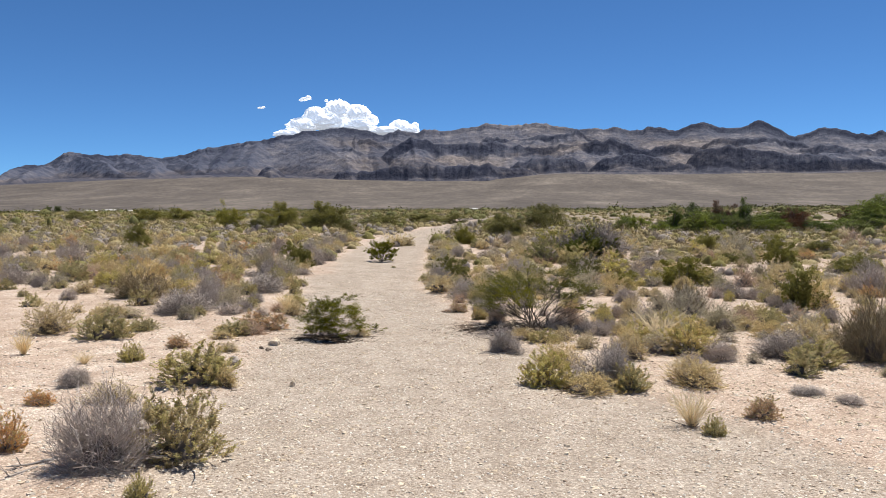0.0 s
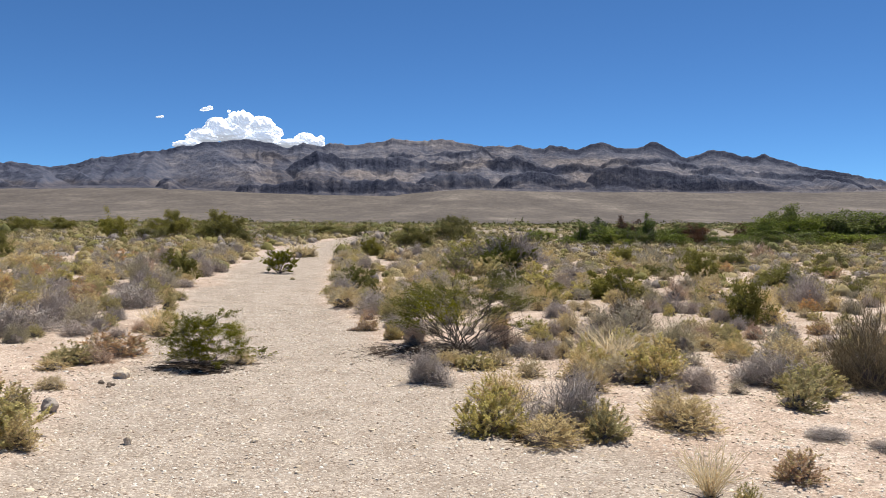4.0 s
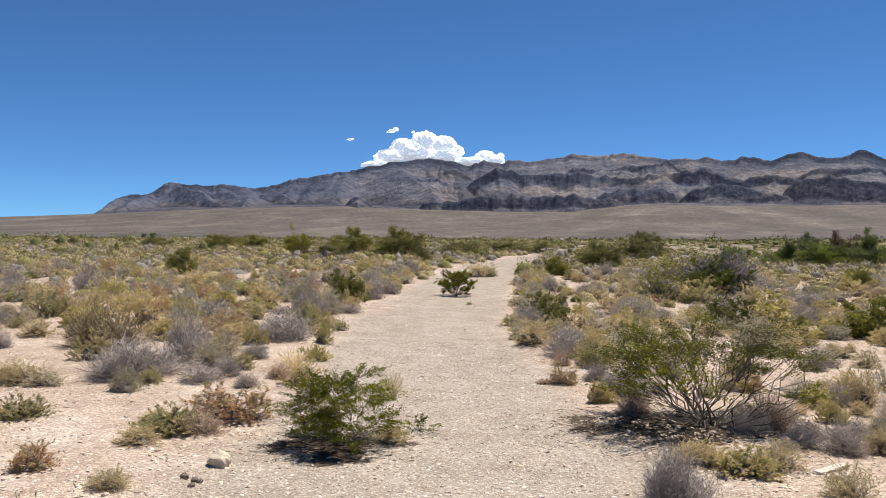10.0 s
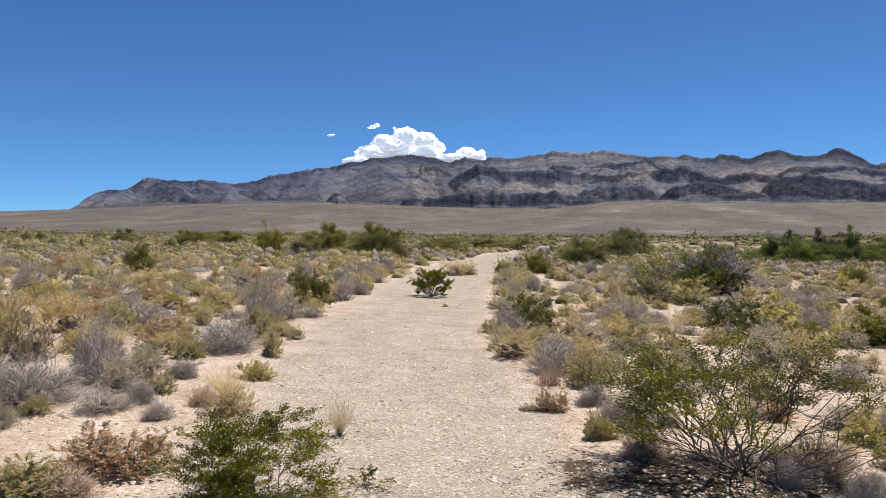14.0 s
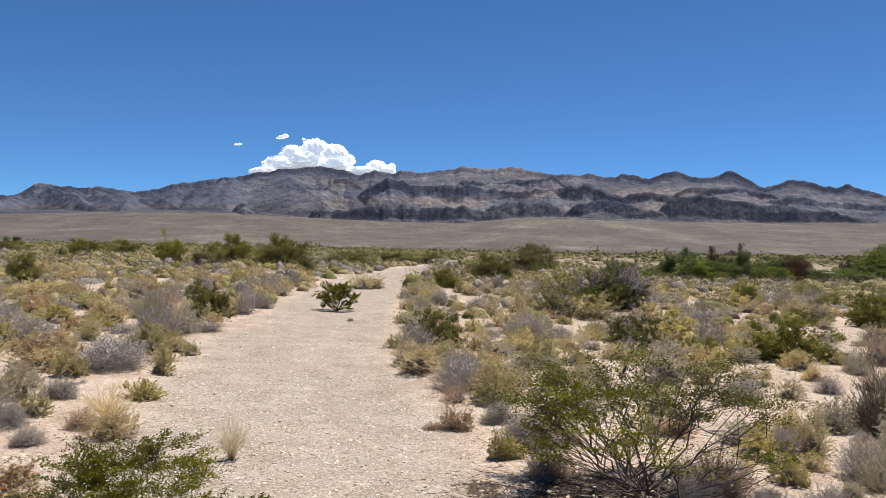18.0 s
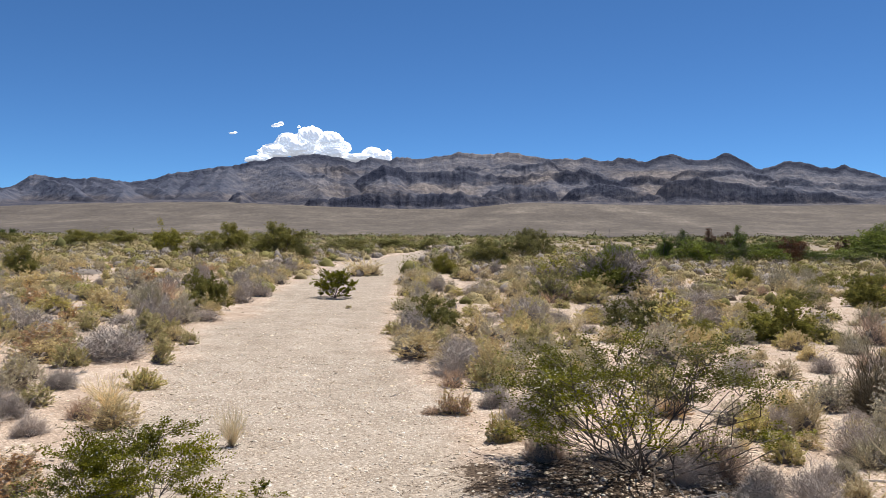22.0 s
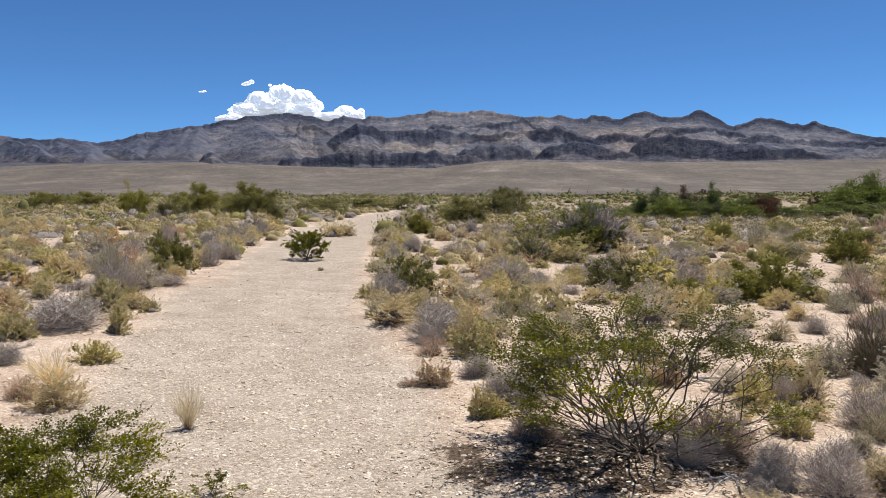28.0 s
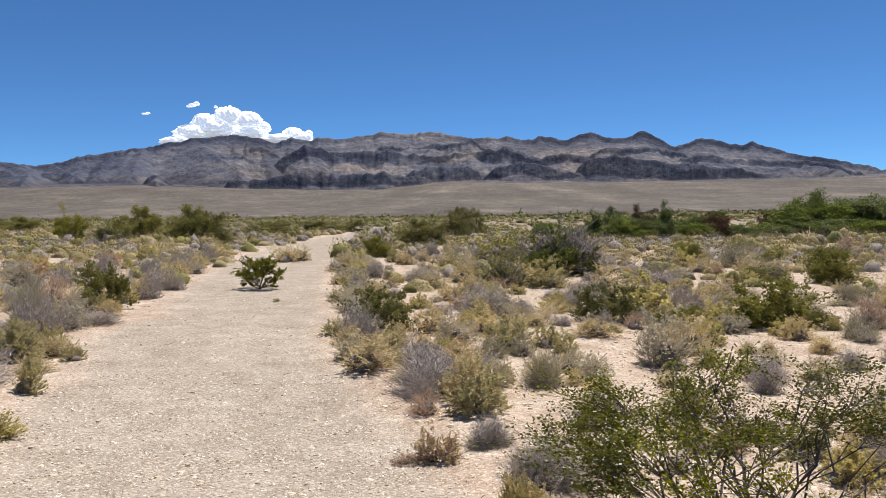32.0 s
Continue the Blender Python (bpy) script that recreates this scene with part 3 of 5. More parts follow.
def make_mountains():
    r = np.random.default_rng(90)
    az, u = np.arange(-41, 41.01, 0.065), np.linspace(-0.15, 1.12, 170)
    ga, gu, quads = sheet(az, u)
    rr = 3300 + 1050 * gu
    mx, my = 3800 * np.radians(ga), rr
    rough = np.interp(az, CREST_A, CREST_H) / 1000
    soft = np.exp(-0.5 * (np.arange(-12, 13) / 3.6) ** 2)
    rough = np.convolve(np.pad(rough, 12, "edge"), soft / soft.sum(), "valid") + 0.0004
    fine = rough - 0.0040 * (1 - fbm(az * 1.1, az * 0 + 3, 5, 70, True)) + 0.0012 + 0.0022 * (fbm(az * 2.6, az * 0 + 8, 4, 73) - 0.5)
    foot = np.interp(ga, FAN_A, FAN_H) / 1000 + 0.004 * (fbm(mx / 420, my / 500, 3, 71) - 0.5) - 0.006 * np.clip(-gu / 0.15, 0, 1) + 0.004 * np.clip(gu, 0, 1)
    wob = 110 * (fbm(mx / 230, my / 230, 4, 72) - 0.5)
    flute = fbm(mx / 34, my / 300, 3, 76, True)
    jag = fbm(mx / 75, my / 140, 4, 88, True)
    left = 1 - smooth(-8, -4, ga)
    kern = np.exp(-0.5 * (np.arange(-50, 51) / 17) ** 2)
    broad = np.convolve(np.pad(rough, 50, "edge"), kern / kern.sum(), "valid")
    top = np.interp(ga, az, fine)
    torn = smooth(0.36, 0.60, fbm(mx / 120, my / 420, 4, 91))
    # the crest and the slope under it
    fall = np.maximum(1 - gu, 0) * 1050
    body = top + (np.interp(ga, az, broad) - top) * smooth(20, 170, fall)
    e = np.maximum(body - (0.36 - 0.05 * left) * np.maximum(fall, 0) / rr - 0.004 * smooth(0, 40, fall), foot)
    # rock tone: dark and pale rock, plus slope shading painted into it
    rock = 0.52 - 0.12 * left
    # darkening under the crest, painted as shade
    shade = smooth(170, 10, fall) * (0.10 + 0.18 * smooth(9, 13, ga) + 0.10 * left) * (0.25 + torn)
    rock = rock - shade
    # spurs run down from the crest, plainest on the smooth slopes of the western half
    s0 = -36.0
    while s0 < 38:
        peak = float(np.interp(s0, az, fine))
        drift, bend, ph, end = r.normal(1.0, 2.2), r.uniform(0.2, 0.7), r.uniform(0, 6.3), r.uniform(0.02, 0.35)
        run = np.clip((1 - gu) / (1 - end), 0, 1.15)
        line = s0 + drift * run + bend * np.sin(run * 5 + ph) * run
        weak = 0.0 if s0 < -6 else 0.008
        h = foot + (peak - foot) * np.clip(1 - run, 0, 1) ** r.uniform(0.72, 1.05) * r.uniform(0.9, 0.98) - 0.02 * np.maximum(run - 1, 0) - weak
        d = np.abs((ga - line) * np.pi / 180 * 3800 + wob)
        z = h - r.uniform(0.45, 0.75) * d / rr
        gain = (gu < 1.0) & (gu > end - 0.1) & (z > e)
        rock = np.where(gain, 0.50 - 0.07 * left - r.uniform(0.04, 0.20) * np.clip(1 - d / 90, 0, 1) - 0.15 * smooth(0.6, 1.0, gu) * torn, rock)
        e = np.where(gain, z, e)
        s0 += r.uniform(0.7, 2.2)
    e = np.minimum(e, top - 0.001 * (gu < 0.99))
    # cliff bands: a dark fluted wall under the brow, then pale talus
    for k, (depth, cliff, dark, brow) in enumerate(RIDGES):
        ba, bh = [p[0] for p in brow], [p[1] for p in brow]
        h = (np.interp(ga, ba, bh) - 34 * (np.maximum(ba[0] - ga, 0) + np.maximum(ga - ba[-1], 0))) / 1000 + 0.0065 * (jag - 0.62) + 0.005 * (fbm(mx / 190 + 9 * k, my / 500, 3, 40 + k) - 0.5)
        edge = (gu - depth) * 1050 + 90 * (fbm(mx / 260, my / 260 + 3 * k, 4, 60 + k) - 0.5) + 12 * (flute - 0.5)
        wall = cliff / 1000 * (0.65 + 0.7 * fbm(mx / 170 + 4 * k, my / 900, 3, 20 + k))
        front = np.minimum(1.15 * -edge / rr, wall + 0.24 * np.maximum(-edge - wall * rr / 1.15, 0) / rr)
        drop = np.where(edge < 0, front, 0.16 * edge / rr)
        z = h - drop
        gain = z > np.maximum(e, foot + 0.0005)
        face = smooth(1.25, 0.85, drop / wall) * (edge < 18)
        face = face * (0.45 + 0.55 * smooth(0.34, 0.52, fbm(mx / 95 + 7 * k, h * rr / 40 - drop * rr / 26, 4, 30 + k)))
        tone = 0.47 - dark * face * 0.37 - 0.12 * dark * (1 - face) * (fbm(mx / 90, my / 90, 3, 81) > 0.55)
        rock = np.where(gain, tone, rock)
        e = np.where(gain, z, e)
    knob = fbm(mx / 110, my / 110, 5, 74, True)
    up = np.clip((e - foot) / np.maximum(top - foot, 0.01), 0, 1)
    e = e + (0.0050 * (knob - 0.6) + 0.0028 * (jag - 0.6)) * smooth(0.02, 0.2, up) * (1 - smooth(0.85, 1.0, gu))
    e = np.where(gu > 1, np.minimum(e, top - 0.5 * (gu - 1) * 1050 / rr), e)
    x, y = rr * np.sin(np.radians(ga)), 7 + rr * np.cos(np.radians(ga))
    # thin strata across the eastern half, scree and outcrops everywhere
    strata = np.sin(95 * up + 8 * fbm(mx / 500, my / 500, 4, 86)) * (1 - left)
    zz = e * rr * 1.7
    patch = fbm(mx / 210 + my / 600, zz / 90, 5, 79)
    rock = rock + 0.05 * strata + 0.50 * (patch - 0.5) + 0.42 * (fbm(mx / 30, zz / 22 + mx / 90, 4, 89) - 0.5)
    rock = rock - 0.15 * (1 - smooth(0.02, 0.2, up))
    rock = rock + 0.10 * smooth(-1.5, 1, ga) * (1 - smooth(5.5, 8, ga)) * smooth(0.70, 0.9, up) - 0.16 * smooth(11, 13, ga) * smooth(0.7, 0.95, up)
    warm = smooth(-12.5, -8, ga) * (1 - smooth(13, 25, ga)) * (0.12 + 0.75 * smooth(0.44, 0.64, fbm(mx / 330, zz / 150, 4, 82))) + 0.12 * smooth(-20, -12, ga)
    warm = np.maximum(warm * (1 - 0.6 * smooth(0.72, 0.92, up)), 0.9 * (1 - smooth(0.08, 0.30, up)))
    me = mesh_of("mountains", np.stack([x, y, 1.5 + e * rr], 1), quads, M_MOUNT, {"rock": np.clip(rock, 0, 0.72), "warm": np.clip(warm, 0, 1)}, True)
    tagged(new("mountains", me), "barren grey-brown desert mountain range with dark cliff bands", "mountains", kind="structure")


def make_cloud(name, puffs, label):
    m = bpy.data.materials.get("cloud_white")
    if not m:
        m, nt, bsdf = material("cloud_white", 1.0)
        bsdf.inputs["Base Color"].default_value = (0.92, 0.92, 0.93, 1)
        bsdf.inputs["Specular IOR Level"].default_value = 0
        # weak glow added in place of sunlight scattered inside the cloud
        bsdf.inputs["Emission Color"].default_value = (0.80, 0.84, 0.92, 1)
        bsdf.inputs["Emission Strength"].default_value = 0.37
    rows = []
    ico = bmesh.new()
    bmesh.ops.create_icosphere(ico, subdivisions=5, radius=1)
    base = np.array([v.co[:] for v in ico.verts])
    tri = np.array([[v.index for v in f.verts] for f in ico.faces])
    ico.free()
    for i, (a, h, w, t) in enumerate(puffs):
        r0 = 4600
        c = np.array([r0 * math.sin(radians(a)), r0 * math.cos(radians(a)), 1.5 + r0 * h / 1000])
        q = base * 2.2 + i * 7.3
        bump = fbm(q[:, 0] + 0.6 * q[:, 2], q[:, 1] - 0.7 * q[:, 2], 4, 90 + i, True)
        knobs = fbm(2.1 * q[:, 0] + q[:, 2], 2.1 * q[:, 1] - q[:, 2], 3, 190 + i, True)
        curls = fbm(5.5 * q[:, 0] + 2 * q[:, 2], 5.5 * q[:, 1] - 2.4 * q[:, 2], 3, 290 + i, True)
        v = base * (0.60 + 0.42 * bump + 0.2 * knobs + 0.07 * curls)[:, None] * [w, w, t]
        v[:, 2] = np.where(v[:, 2] < 0, v[:, 2] * 0.6, v[:, 2]) - 18
        rows.append((c + v, tri))
    ob = new(name, mesh_of(name, *merged(*rows), m, None, True))
    tagged(ob, label, "cloud", kind="structure")


make_ground()
make_mountains()
make_cloud("backdrop_cloud", [(-10.39, 142, 82, 74), (-9.01, 138, 82, 63), (-12.02, 135, 69, 61), (-12.97, 124, 86, 48), (-11.16, 129, 103, 61), (-7.98, 132, 45, 38),
    (-8.93, 125, 95, 44), (-14.00, 114, 77, 26), (-6.78, 119, 95, 30), (-5.83, 124, 60, 45), (-5.23, 120, 60, 37), (-4.71, 126, 21, 23), (-4.03, 114, 43, 16), (-11.94, 144, 26, 21)],
    "white heaped cumulus cloud with a flat grey base")
make_cloud("backdrop_cloud", [(-12.8, 159, 20, 12), (-12.5, 161, 17, 13), (-13.0, 158, 14, 7)], "small white shred of cloud")
make_cloud("backdrop_cloud", [(-15.9, 147, 17, 6), (-15.7, 148, 11, 6)], "small white shred of cloud")
make_cloud("backdrop_cloud", [(-11.2, 158, 10, 9)], "tiny white shred of cloud")


# ---- plants ----
def part(name, geo, mat, parent, label="", shade=False, tone=None):
    v, f = geo
    ob = new(name, mesh_of(name, v, f, mat, {"tone": np.full(len(v), 0.5) if tone is None else tone}, shade))
    ob.parent = parent
    if label:
        ob["label"] = label
    return ob


def root(name):
    ob = new(name)
    ob.empty_display_size = 0.2
    return ob


def curve_to(r, a, b, k, crook, sag=0.0):
    """Crooked paths from points a to points b."""
    t = np.linspace(0, 1, k)[None, :, None]
    p = a[:, None] + (b - a)[:, None] * t
    ease = (np.sin(np.pi * t) ** 0.8) * np.linalg.norm(b - a, axis=1)[:, None, None]
    p = p + ease * crook * (r.normal(size=(len(a), 1, 3)) + 0.6 * r.normal(size=(len(a), k, 3)))
    p[:, :, 2] -= (sag * ease)[:, :, 0]
    p[:, :, 2] = np.maximum(p[:, :, 2], 0.004)
    return p


def creosote(r, q, half=0.5, single=False, low=0.1, dusty=False, pads=0, fill=0, leaf=0.0, flat=0.6, gaps=0.35):
    """Open bush: crooked stems that carry pads of small leaves, with gaps between the pads."""
    top = root("creosote_bush")
    n = pads or 32 + int(8 * q)
    fill = fill or int(270 * q**0.6)
    az, th = r.uniform(0, 2 * np.pi, n), np.arccos(r.uniform(0.02, 1.0, n))
    rho = r.uniform(0.15 if dusty else 0.5, 1.0, n) ** 0.5 * r.uniform(0.86, 1.08, n)
    c = np.stack([half * rho * np.sin(th) ** 0.8 * np.cos(az), half * rho * np.sin(th) ** 0.8 * np.sin(az), low + (0.93 - low) * rho * np.cos(th) ** flat], 1)
    keep = np.array([noise.noise(Vector(v) * 4.2 + Vector((n, 0, 3))) for v in c]) > -gaps
    c = c[keep]
    n = len(c)
    # boughs: each carries the pads round one of them
    nb = max(7, n // (4 if single else 6))
    mates = ((c[:, None] - c[None, :nb]) ** 2).sum(-1).argmin(1)
    size = r.uniform(0.055, 0.10, n) * (60 / n) ** 0.22
    points, at, way, tone, shoots = [], [], [], [], []
    thick = 0.0048 if single else 0.012
    s = leaf or 0.0165 * min(max(1.0, (4 / q) ** 0.5), 2.6)
    green = M_CREO_FAR if dusty else M_CREO

    def clothe(parent):
        tagged(part("foliage", leaves(r, np.concatenate(at), np.concatenate(way), s * 1.35, s * 0.8), green, parent, "small dark green resinous leaves" if single else "", tone=np.repeat(np.concatenate(tone), 4)), kind="stuff")

    for i in range(nb):
        mine = np.where(mates == i)[0]
        hub = c[mine].mean(0) * [0.62, 0.62, 0.60]
        base = np.array([[*(r.normal(size=2) * 0.035), 0.0]])
        main = curve_to(r, base, hub[None], 6, 0.07, 0.06)
        start = main[0, r.integers(3, 6, len(mine))]
        arm = curve_to(r, start, c[mine], 5, 0.09)
        twig_n = 7 if single else 4
        tips = (c[mine][:, None] + r.normal(size=(len(mine), twig_n, 3)) * ([1.3, 1.3, 1.5] if dusty else [1, 1, 0.6]) * size[mine][:, None, None]).reshape(-1, 3)
        tw = curve_to(r, np.repeat(arm[:, 3], twig_n, 0), tips, 4, 0.08)
        shoots += [tubes(main, taper(main, thick, thick * 0.55), 5 if single else 4), tubes(arm, taper(arm, thick * 0.55, thick * 0.28), 4 if single else 3), tubes(tw, taper(tw, thick * 0.26, thick * 0.12), 3 if single else 1)]
        for j, m in enumerate(mine):
            mine_tw = tw[j * twig_n:(j + 1) * twig_n]
            count = int(fill * r.uniform(0.5, 1.3))
            a, w = along(r, mine_tw, count, 0.35)
            at.append(a + r.normal(size=a.shape) * size[m] * ([0.4, 0.4, 0.4] if dusty else [0.20, 0.20, 0.15]))
            way.append(w * 0.6 + r.normal(size=a.shape) * 0.5 + [0, 0, 0.45])
            tone.append(np.full(count, r.uniform(0, 1)))
            points.append(tips[j * twig_n:(j + 1) * twig_n])
        if single:
            clothe(part("stem", merged(*shoots), M_CREO_STEM, top))
            shoots, at, way, tone = [], [], [], []
    if single:   # a sheaf of thin bare stems at the foot
        for _ in range(16):
            bare = fan(r, 1, 1.25, -0.25, 6, 0.05, (0.45, 0.85), 0.035, 0.1, half)
            off = fork(r, bare, 4, 0.16, 0.8, 0.35, 3)
            part("bare_stem", merged(tubes(bare, taper(bare, 0.0042, 0.0016), 4), tubes(off, taper(off, 0.0014, 0.0007))), M_CREO_STEM, top, "bare grey crooked stem")
    else:
        clothe(part("branching", merged(*shoots), M_CREO_STEM, top, "crooked dark grey stems"))
    tips = np.concatenate(points)
    hubs = tips[r.integers(0, len(tips), int((260 if single else 16 if dusty else 70) * q))]
    hubs = hubs + r.normal(size=hubs.shape) * 0.022
    fz = s * 0.75 if single else 0.010
    tagged(part("seed_fluff", merged(leaves(r, hubs, r.normal(size=hubs.shape), fz, fz), leaves(r, hubs, r.normal(size=hubs.shape), fz, fz)), M_BLOOM, top, "tiny pale fuzzy seed balls"), kind="stuff")
    return top


def twiggy(name, r, q, mat, n, lean, per, ln, angle, thick=0.005, leaf=None, leaf_n=0, leaf_s=0.03, half=0.5, base=0.1, curl=-0.2, dead=True, sub=2, lift=0.15):
    """Dense dome of fine twigs, with or without sparse leaves."""
    top = root(name)
    n = int(n * q)
    p = fan(r, n, lean, curl, 4, base, (0.6, 1.0), 0.03, 0.0, half)
    b = fork(r, p, per, ln, angle, 0.25, 3, lift)
    fat = max(1.0, (1 / q) ** 0.5)
    geo = [tubes(p, taper(p, thick * 1.5 * fat, thick * 0.7 * fat)), tubes(b, taper(b, thick * 0.9 * fat, thick * 0.5 * fat), 3 if q > 0.6 else 1)]
    tipsof = b
    if sub:
        c = fork(r, b, sub, ln * 0.55, angle * 1.1, 0.3, 2, lift)
        geo.append(tubes(c, taper(c, thick * 0.7 * fat, thick * 0.4 * fat), 3 if q > 1.2 else 1))
        tipsof = np.concatenate([b, np.stack([c[:, 0], c.mean(1), c[:, 1]], 1)])
    tagged(part("twig_tangle", merged(*geo), mat, top), kind="stuff")
    if dead:
        d = fan(r, 7, 1.45, -0.1, 4, 0.12, (0.7, 1.05), 0.05, 1.1, half)
        part("deadwood", tubes(d, taper(d, 0.012, 0.004), 4), M_DEAD, top, "bleached dead branches at the foot")
    if leaf:
        at, way = along(r, tipsof, int(leaf_n * q), 0.2)
        s = leaf_s * fat
        tagged(part("foliage", leaves(r, at + r.normal(size=at.shape) * 0.01, way + r.normal(size=at.shape) * 0.7, s, s * 0.5), leaf, top), kind="stuff")
    return top


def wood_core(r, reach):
    """A dark lumpy dome added inside a shrub as the shade between its twigs."""
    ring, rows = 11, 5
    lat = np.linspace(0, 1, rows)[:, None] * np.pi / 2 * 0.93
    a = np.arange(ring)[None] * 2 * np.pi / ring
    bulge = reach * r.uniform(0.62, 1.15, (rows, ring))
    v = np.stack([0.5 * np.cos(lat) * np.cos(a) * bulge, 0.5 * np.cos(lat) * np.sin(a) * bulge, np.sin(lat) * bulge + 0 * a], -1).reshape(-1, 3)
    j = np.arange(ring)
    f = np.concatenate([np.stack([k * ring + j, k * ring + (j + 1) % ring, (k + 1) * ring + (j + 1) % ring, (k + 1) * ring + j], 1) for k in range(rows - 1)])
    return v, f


def mound(name, r, q, twig, tip, n=300, ln=0.2, thick=0.0034, per=34, leaf_s=0.03, up=0.8, ragged=0.12, flare=0.25, smin=0.3, core=0.52, forks=0, second=None, dead=True, spread=0.7):
    """Rounded mound of a few lobes: plumes, each a twig clothed in small leaves, round a dark dome added as inner
    shade.
    """
    top = root(name)
    n = int(n * q**0.6)
    per = int(per * q**0.35)
    fat = max(1.0, (1 / q) ** 0.42)
    k = int(r.integers(5, 9))
    ca, cd = r.uniform(0, 2 * np.pi, k), 0.31 * r.uniform(0, 1, k) ** 0.5
    rad = np.clip(0.50 - cd, 0.19, 0.36) * r.uniform(0.8, 1.12, k)
    hgt = (1 - 1.2 * cd) * r.uniform(0.66, 1.0, k)
    hgt = hgt / hgt.max()
    i = r.choice(k, n, p=rad**2 / (rad**2).sum())
    th, a = np.arccos(r.uniform(-0.02, 1, n)), r.uniform(0, 2 * np.pi, n)
    way = np.stack([np.sin(th) * np.cos(a), np.sin(th) * np.sin(a), np.cos(th)], 1)
    far = (0.62 + 0.38 * r.uniform(0, 1, n) ** 0.5) * (1 + ragged * r.normal(size=n))
    end = np.stack([cd * np.cos(ca), cd * np.sin(ca), 0 * ca], 1)[i] + way * (rad[i] * far)[:, None]
    end[:, 2] = np.maximum(way[:, 2] * hgt[i] * far, 0) + 0.02 + 0.07 * r.uniform(0, 1, n)
    d = unit(way * [1, 1, 0.9] + [0, 0, up] + flare * r.normal(size=(n, 3)))
    start = end - d * (ln * r.uniform(0.6, 1.3, n))[:, None]
    start[:, 2] = np.maximum(start[:, 2], 0.0)
    start[:, :2] *= 0.92
    mid = (start + end) / 2 + r.normal(size=(n, 3)) * 0.012
    mid[:, :2] *= 1.04
    p = np.stack([start, mid, end], 1)
    geo = [tubes(p, taper(p, thick * 1.2 * fat, thick * 0.6 * fat), 3 if q > 0.8 else 1)]
    tones = [np.repeat(r.uniform(0, 1, n), len(geo[0][0]) // n)]
    if forks:
        b = fork(r, p, forks, ln * 0.5, 0.55, 0.2, 3, 0.25)
        geo.append(tubes(b, taper(b, thick * 0.85 * fat, thick * 0.5 * fat), 1))
        tones.append(np.repeat(r.uniform(0, 1, len(b)), len(geo[1][0]) // len(b)))
    bole = fan(r, 12, 1.35, -0.2, 4, 0.06, (0.45, 0.75), 0.04, 0.0, 0.5)
    geo.append(tubes(bole, taper(bole, 0.012, 0.006), 3))
    tones.append(np.full(len(geo[-1][0]), 0.2))
    tagged(part("twig_tangle", merged(*geo), twig, top, tone=np.concatenate(tones)), kind="stuff")
    # dark dome blocks light and colours the gaps like deep shade
    part("wood_core", wood_core(r, core), M_INNER_SHADE, top, "dark inner dome that stands for the shade between twigs", True)
    if per:
        hue = r.uniform(0, 1, n)
        kinds = [(tip, hue >= 0)] if not second else [(tip, hue < 0.72), (second, hue >= 0.72)]
        for mat, pick in kinds:
            m = int(pick.sum())
            t = np.tile(np.linspace(smin, 1.0, per), (m, 1)) + r.normal(size=(m, per)) * 0.02
            t = np.clip(t, 0, 1)[..., None]
            s0, s1, s2 = (v[pick][:, None] for v in (start, mid, end))
            at = np.where(t < 0.5, s0 + (s1 - s0) * t * 2, s1 + (s2 - s1) * (t * 2 - 1)).reshape(-1, 3)
            lw = np.repeat(d[pick], per, 0) * 0.75 + spread * r.normal(size=at.shape)
            s = leaf_s * fat
            tone = np.repeat(np.repeat(r.uniform(0, 1, m), per), 4)
            tagged(part("foliage", leaves(r, at + r.normal(size=at.shape) * 0.006, lw, s, s * 0.5), mat, top, tone=tone), kind="stuff")
    if dead and q > 0.8:
        for _ in range(3):
            e = fan(r, 1, 1.45, -0.1, 5, 0.12, (0.8, 1.1), 0.05, 1.2, 0.5)
            part("dead_stick", tubes(e, taper(e, 0.012, 0.004), 5), M_DEAD, top, "bleached dead stick at the foot")
    return top


def grassy(name, r, q, mat, n=130):
    """Tuft of dry stalks that arch outwards."""
    top = root(name)
    p = fan(r, int(n * q**0.5), 0.62, -0.25, 5, 0.03, (0.4, 1.05), 0.045, 0.0, 0.85)
    b = fork(r, p, 4, 0.16, 0.45, 0.4, 3)
    fat = max(1.0, (1 / q) ** 0.25)
    tagged(part("straw", merged(tubes(p, taper(p, 0.0065 * fat, 0.003 * fat), 3 if q > 1.2 else 1), tubes(b, taper(b, 0.004 * fat, 0.002 * fat), 1)), mat, top), kind="stuff")
    d = fan(r, 12, 1.4, 0, 3, 0.06, (0.25, 0.6), 0.03, 0.8, 0.5)
    part("root_crown", tubes(d, taper(d, 0.016, 0.006)), M_WOOD, top, "dark matted root crown")
    return top


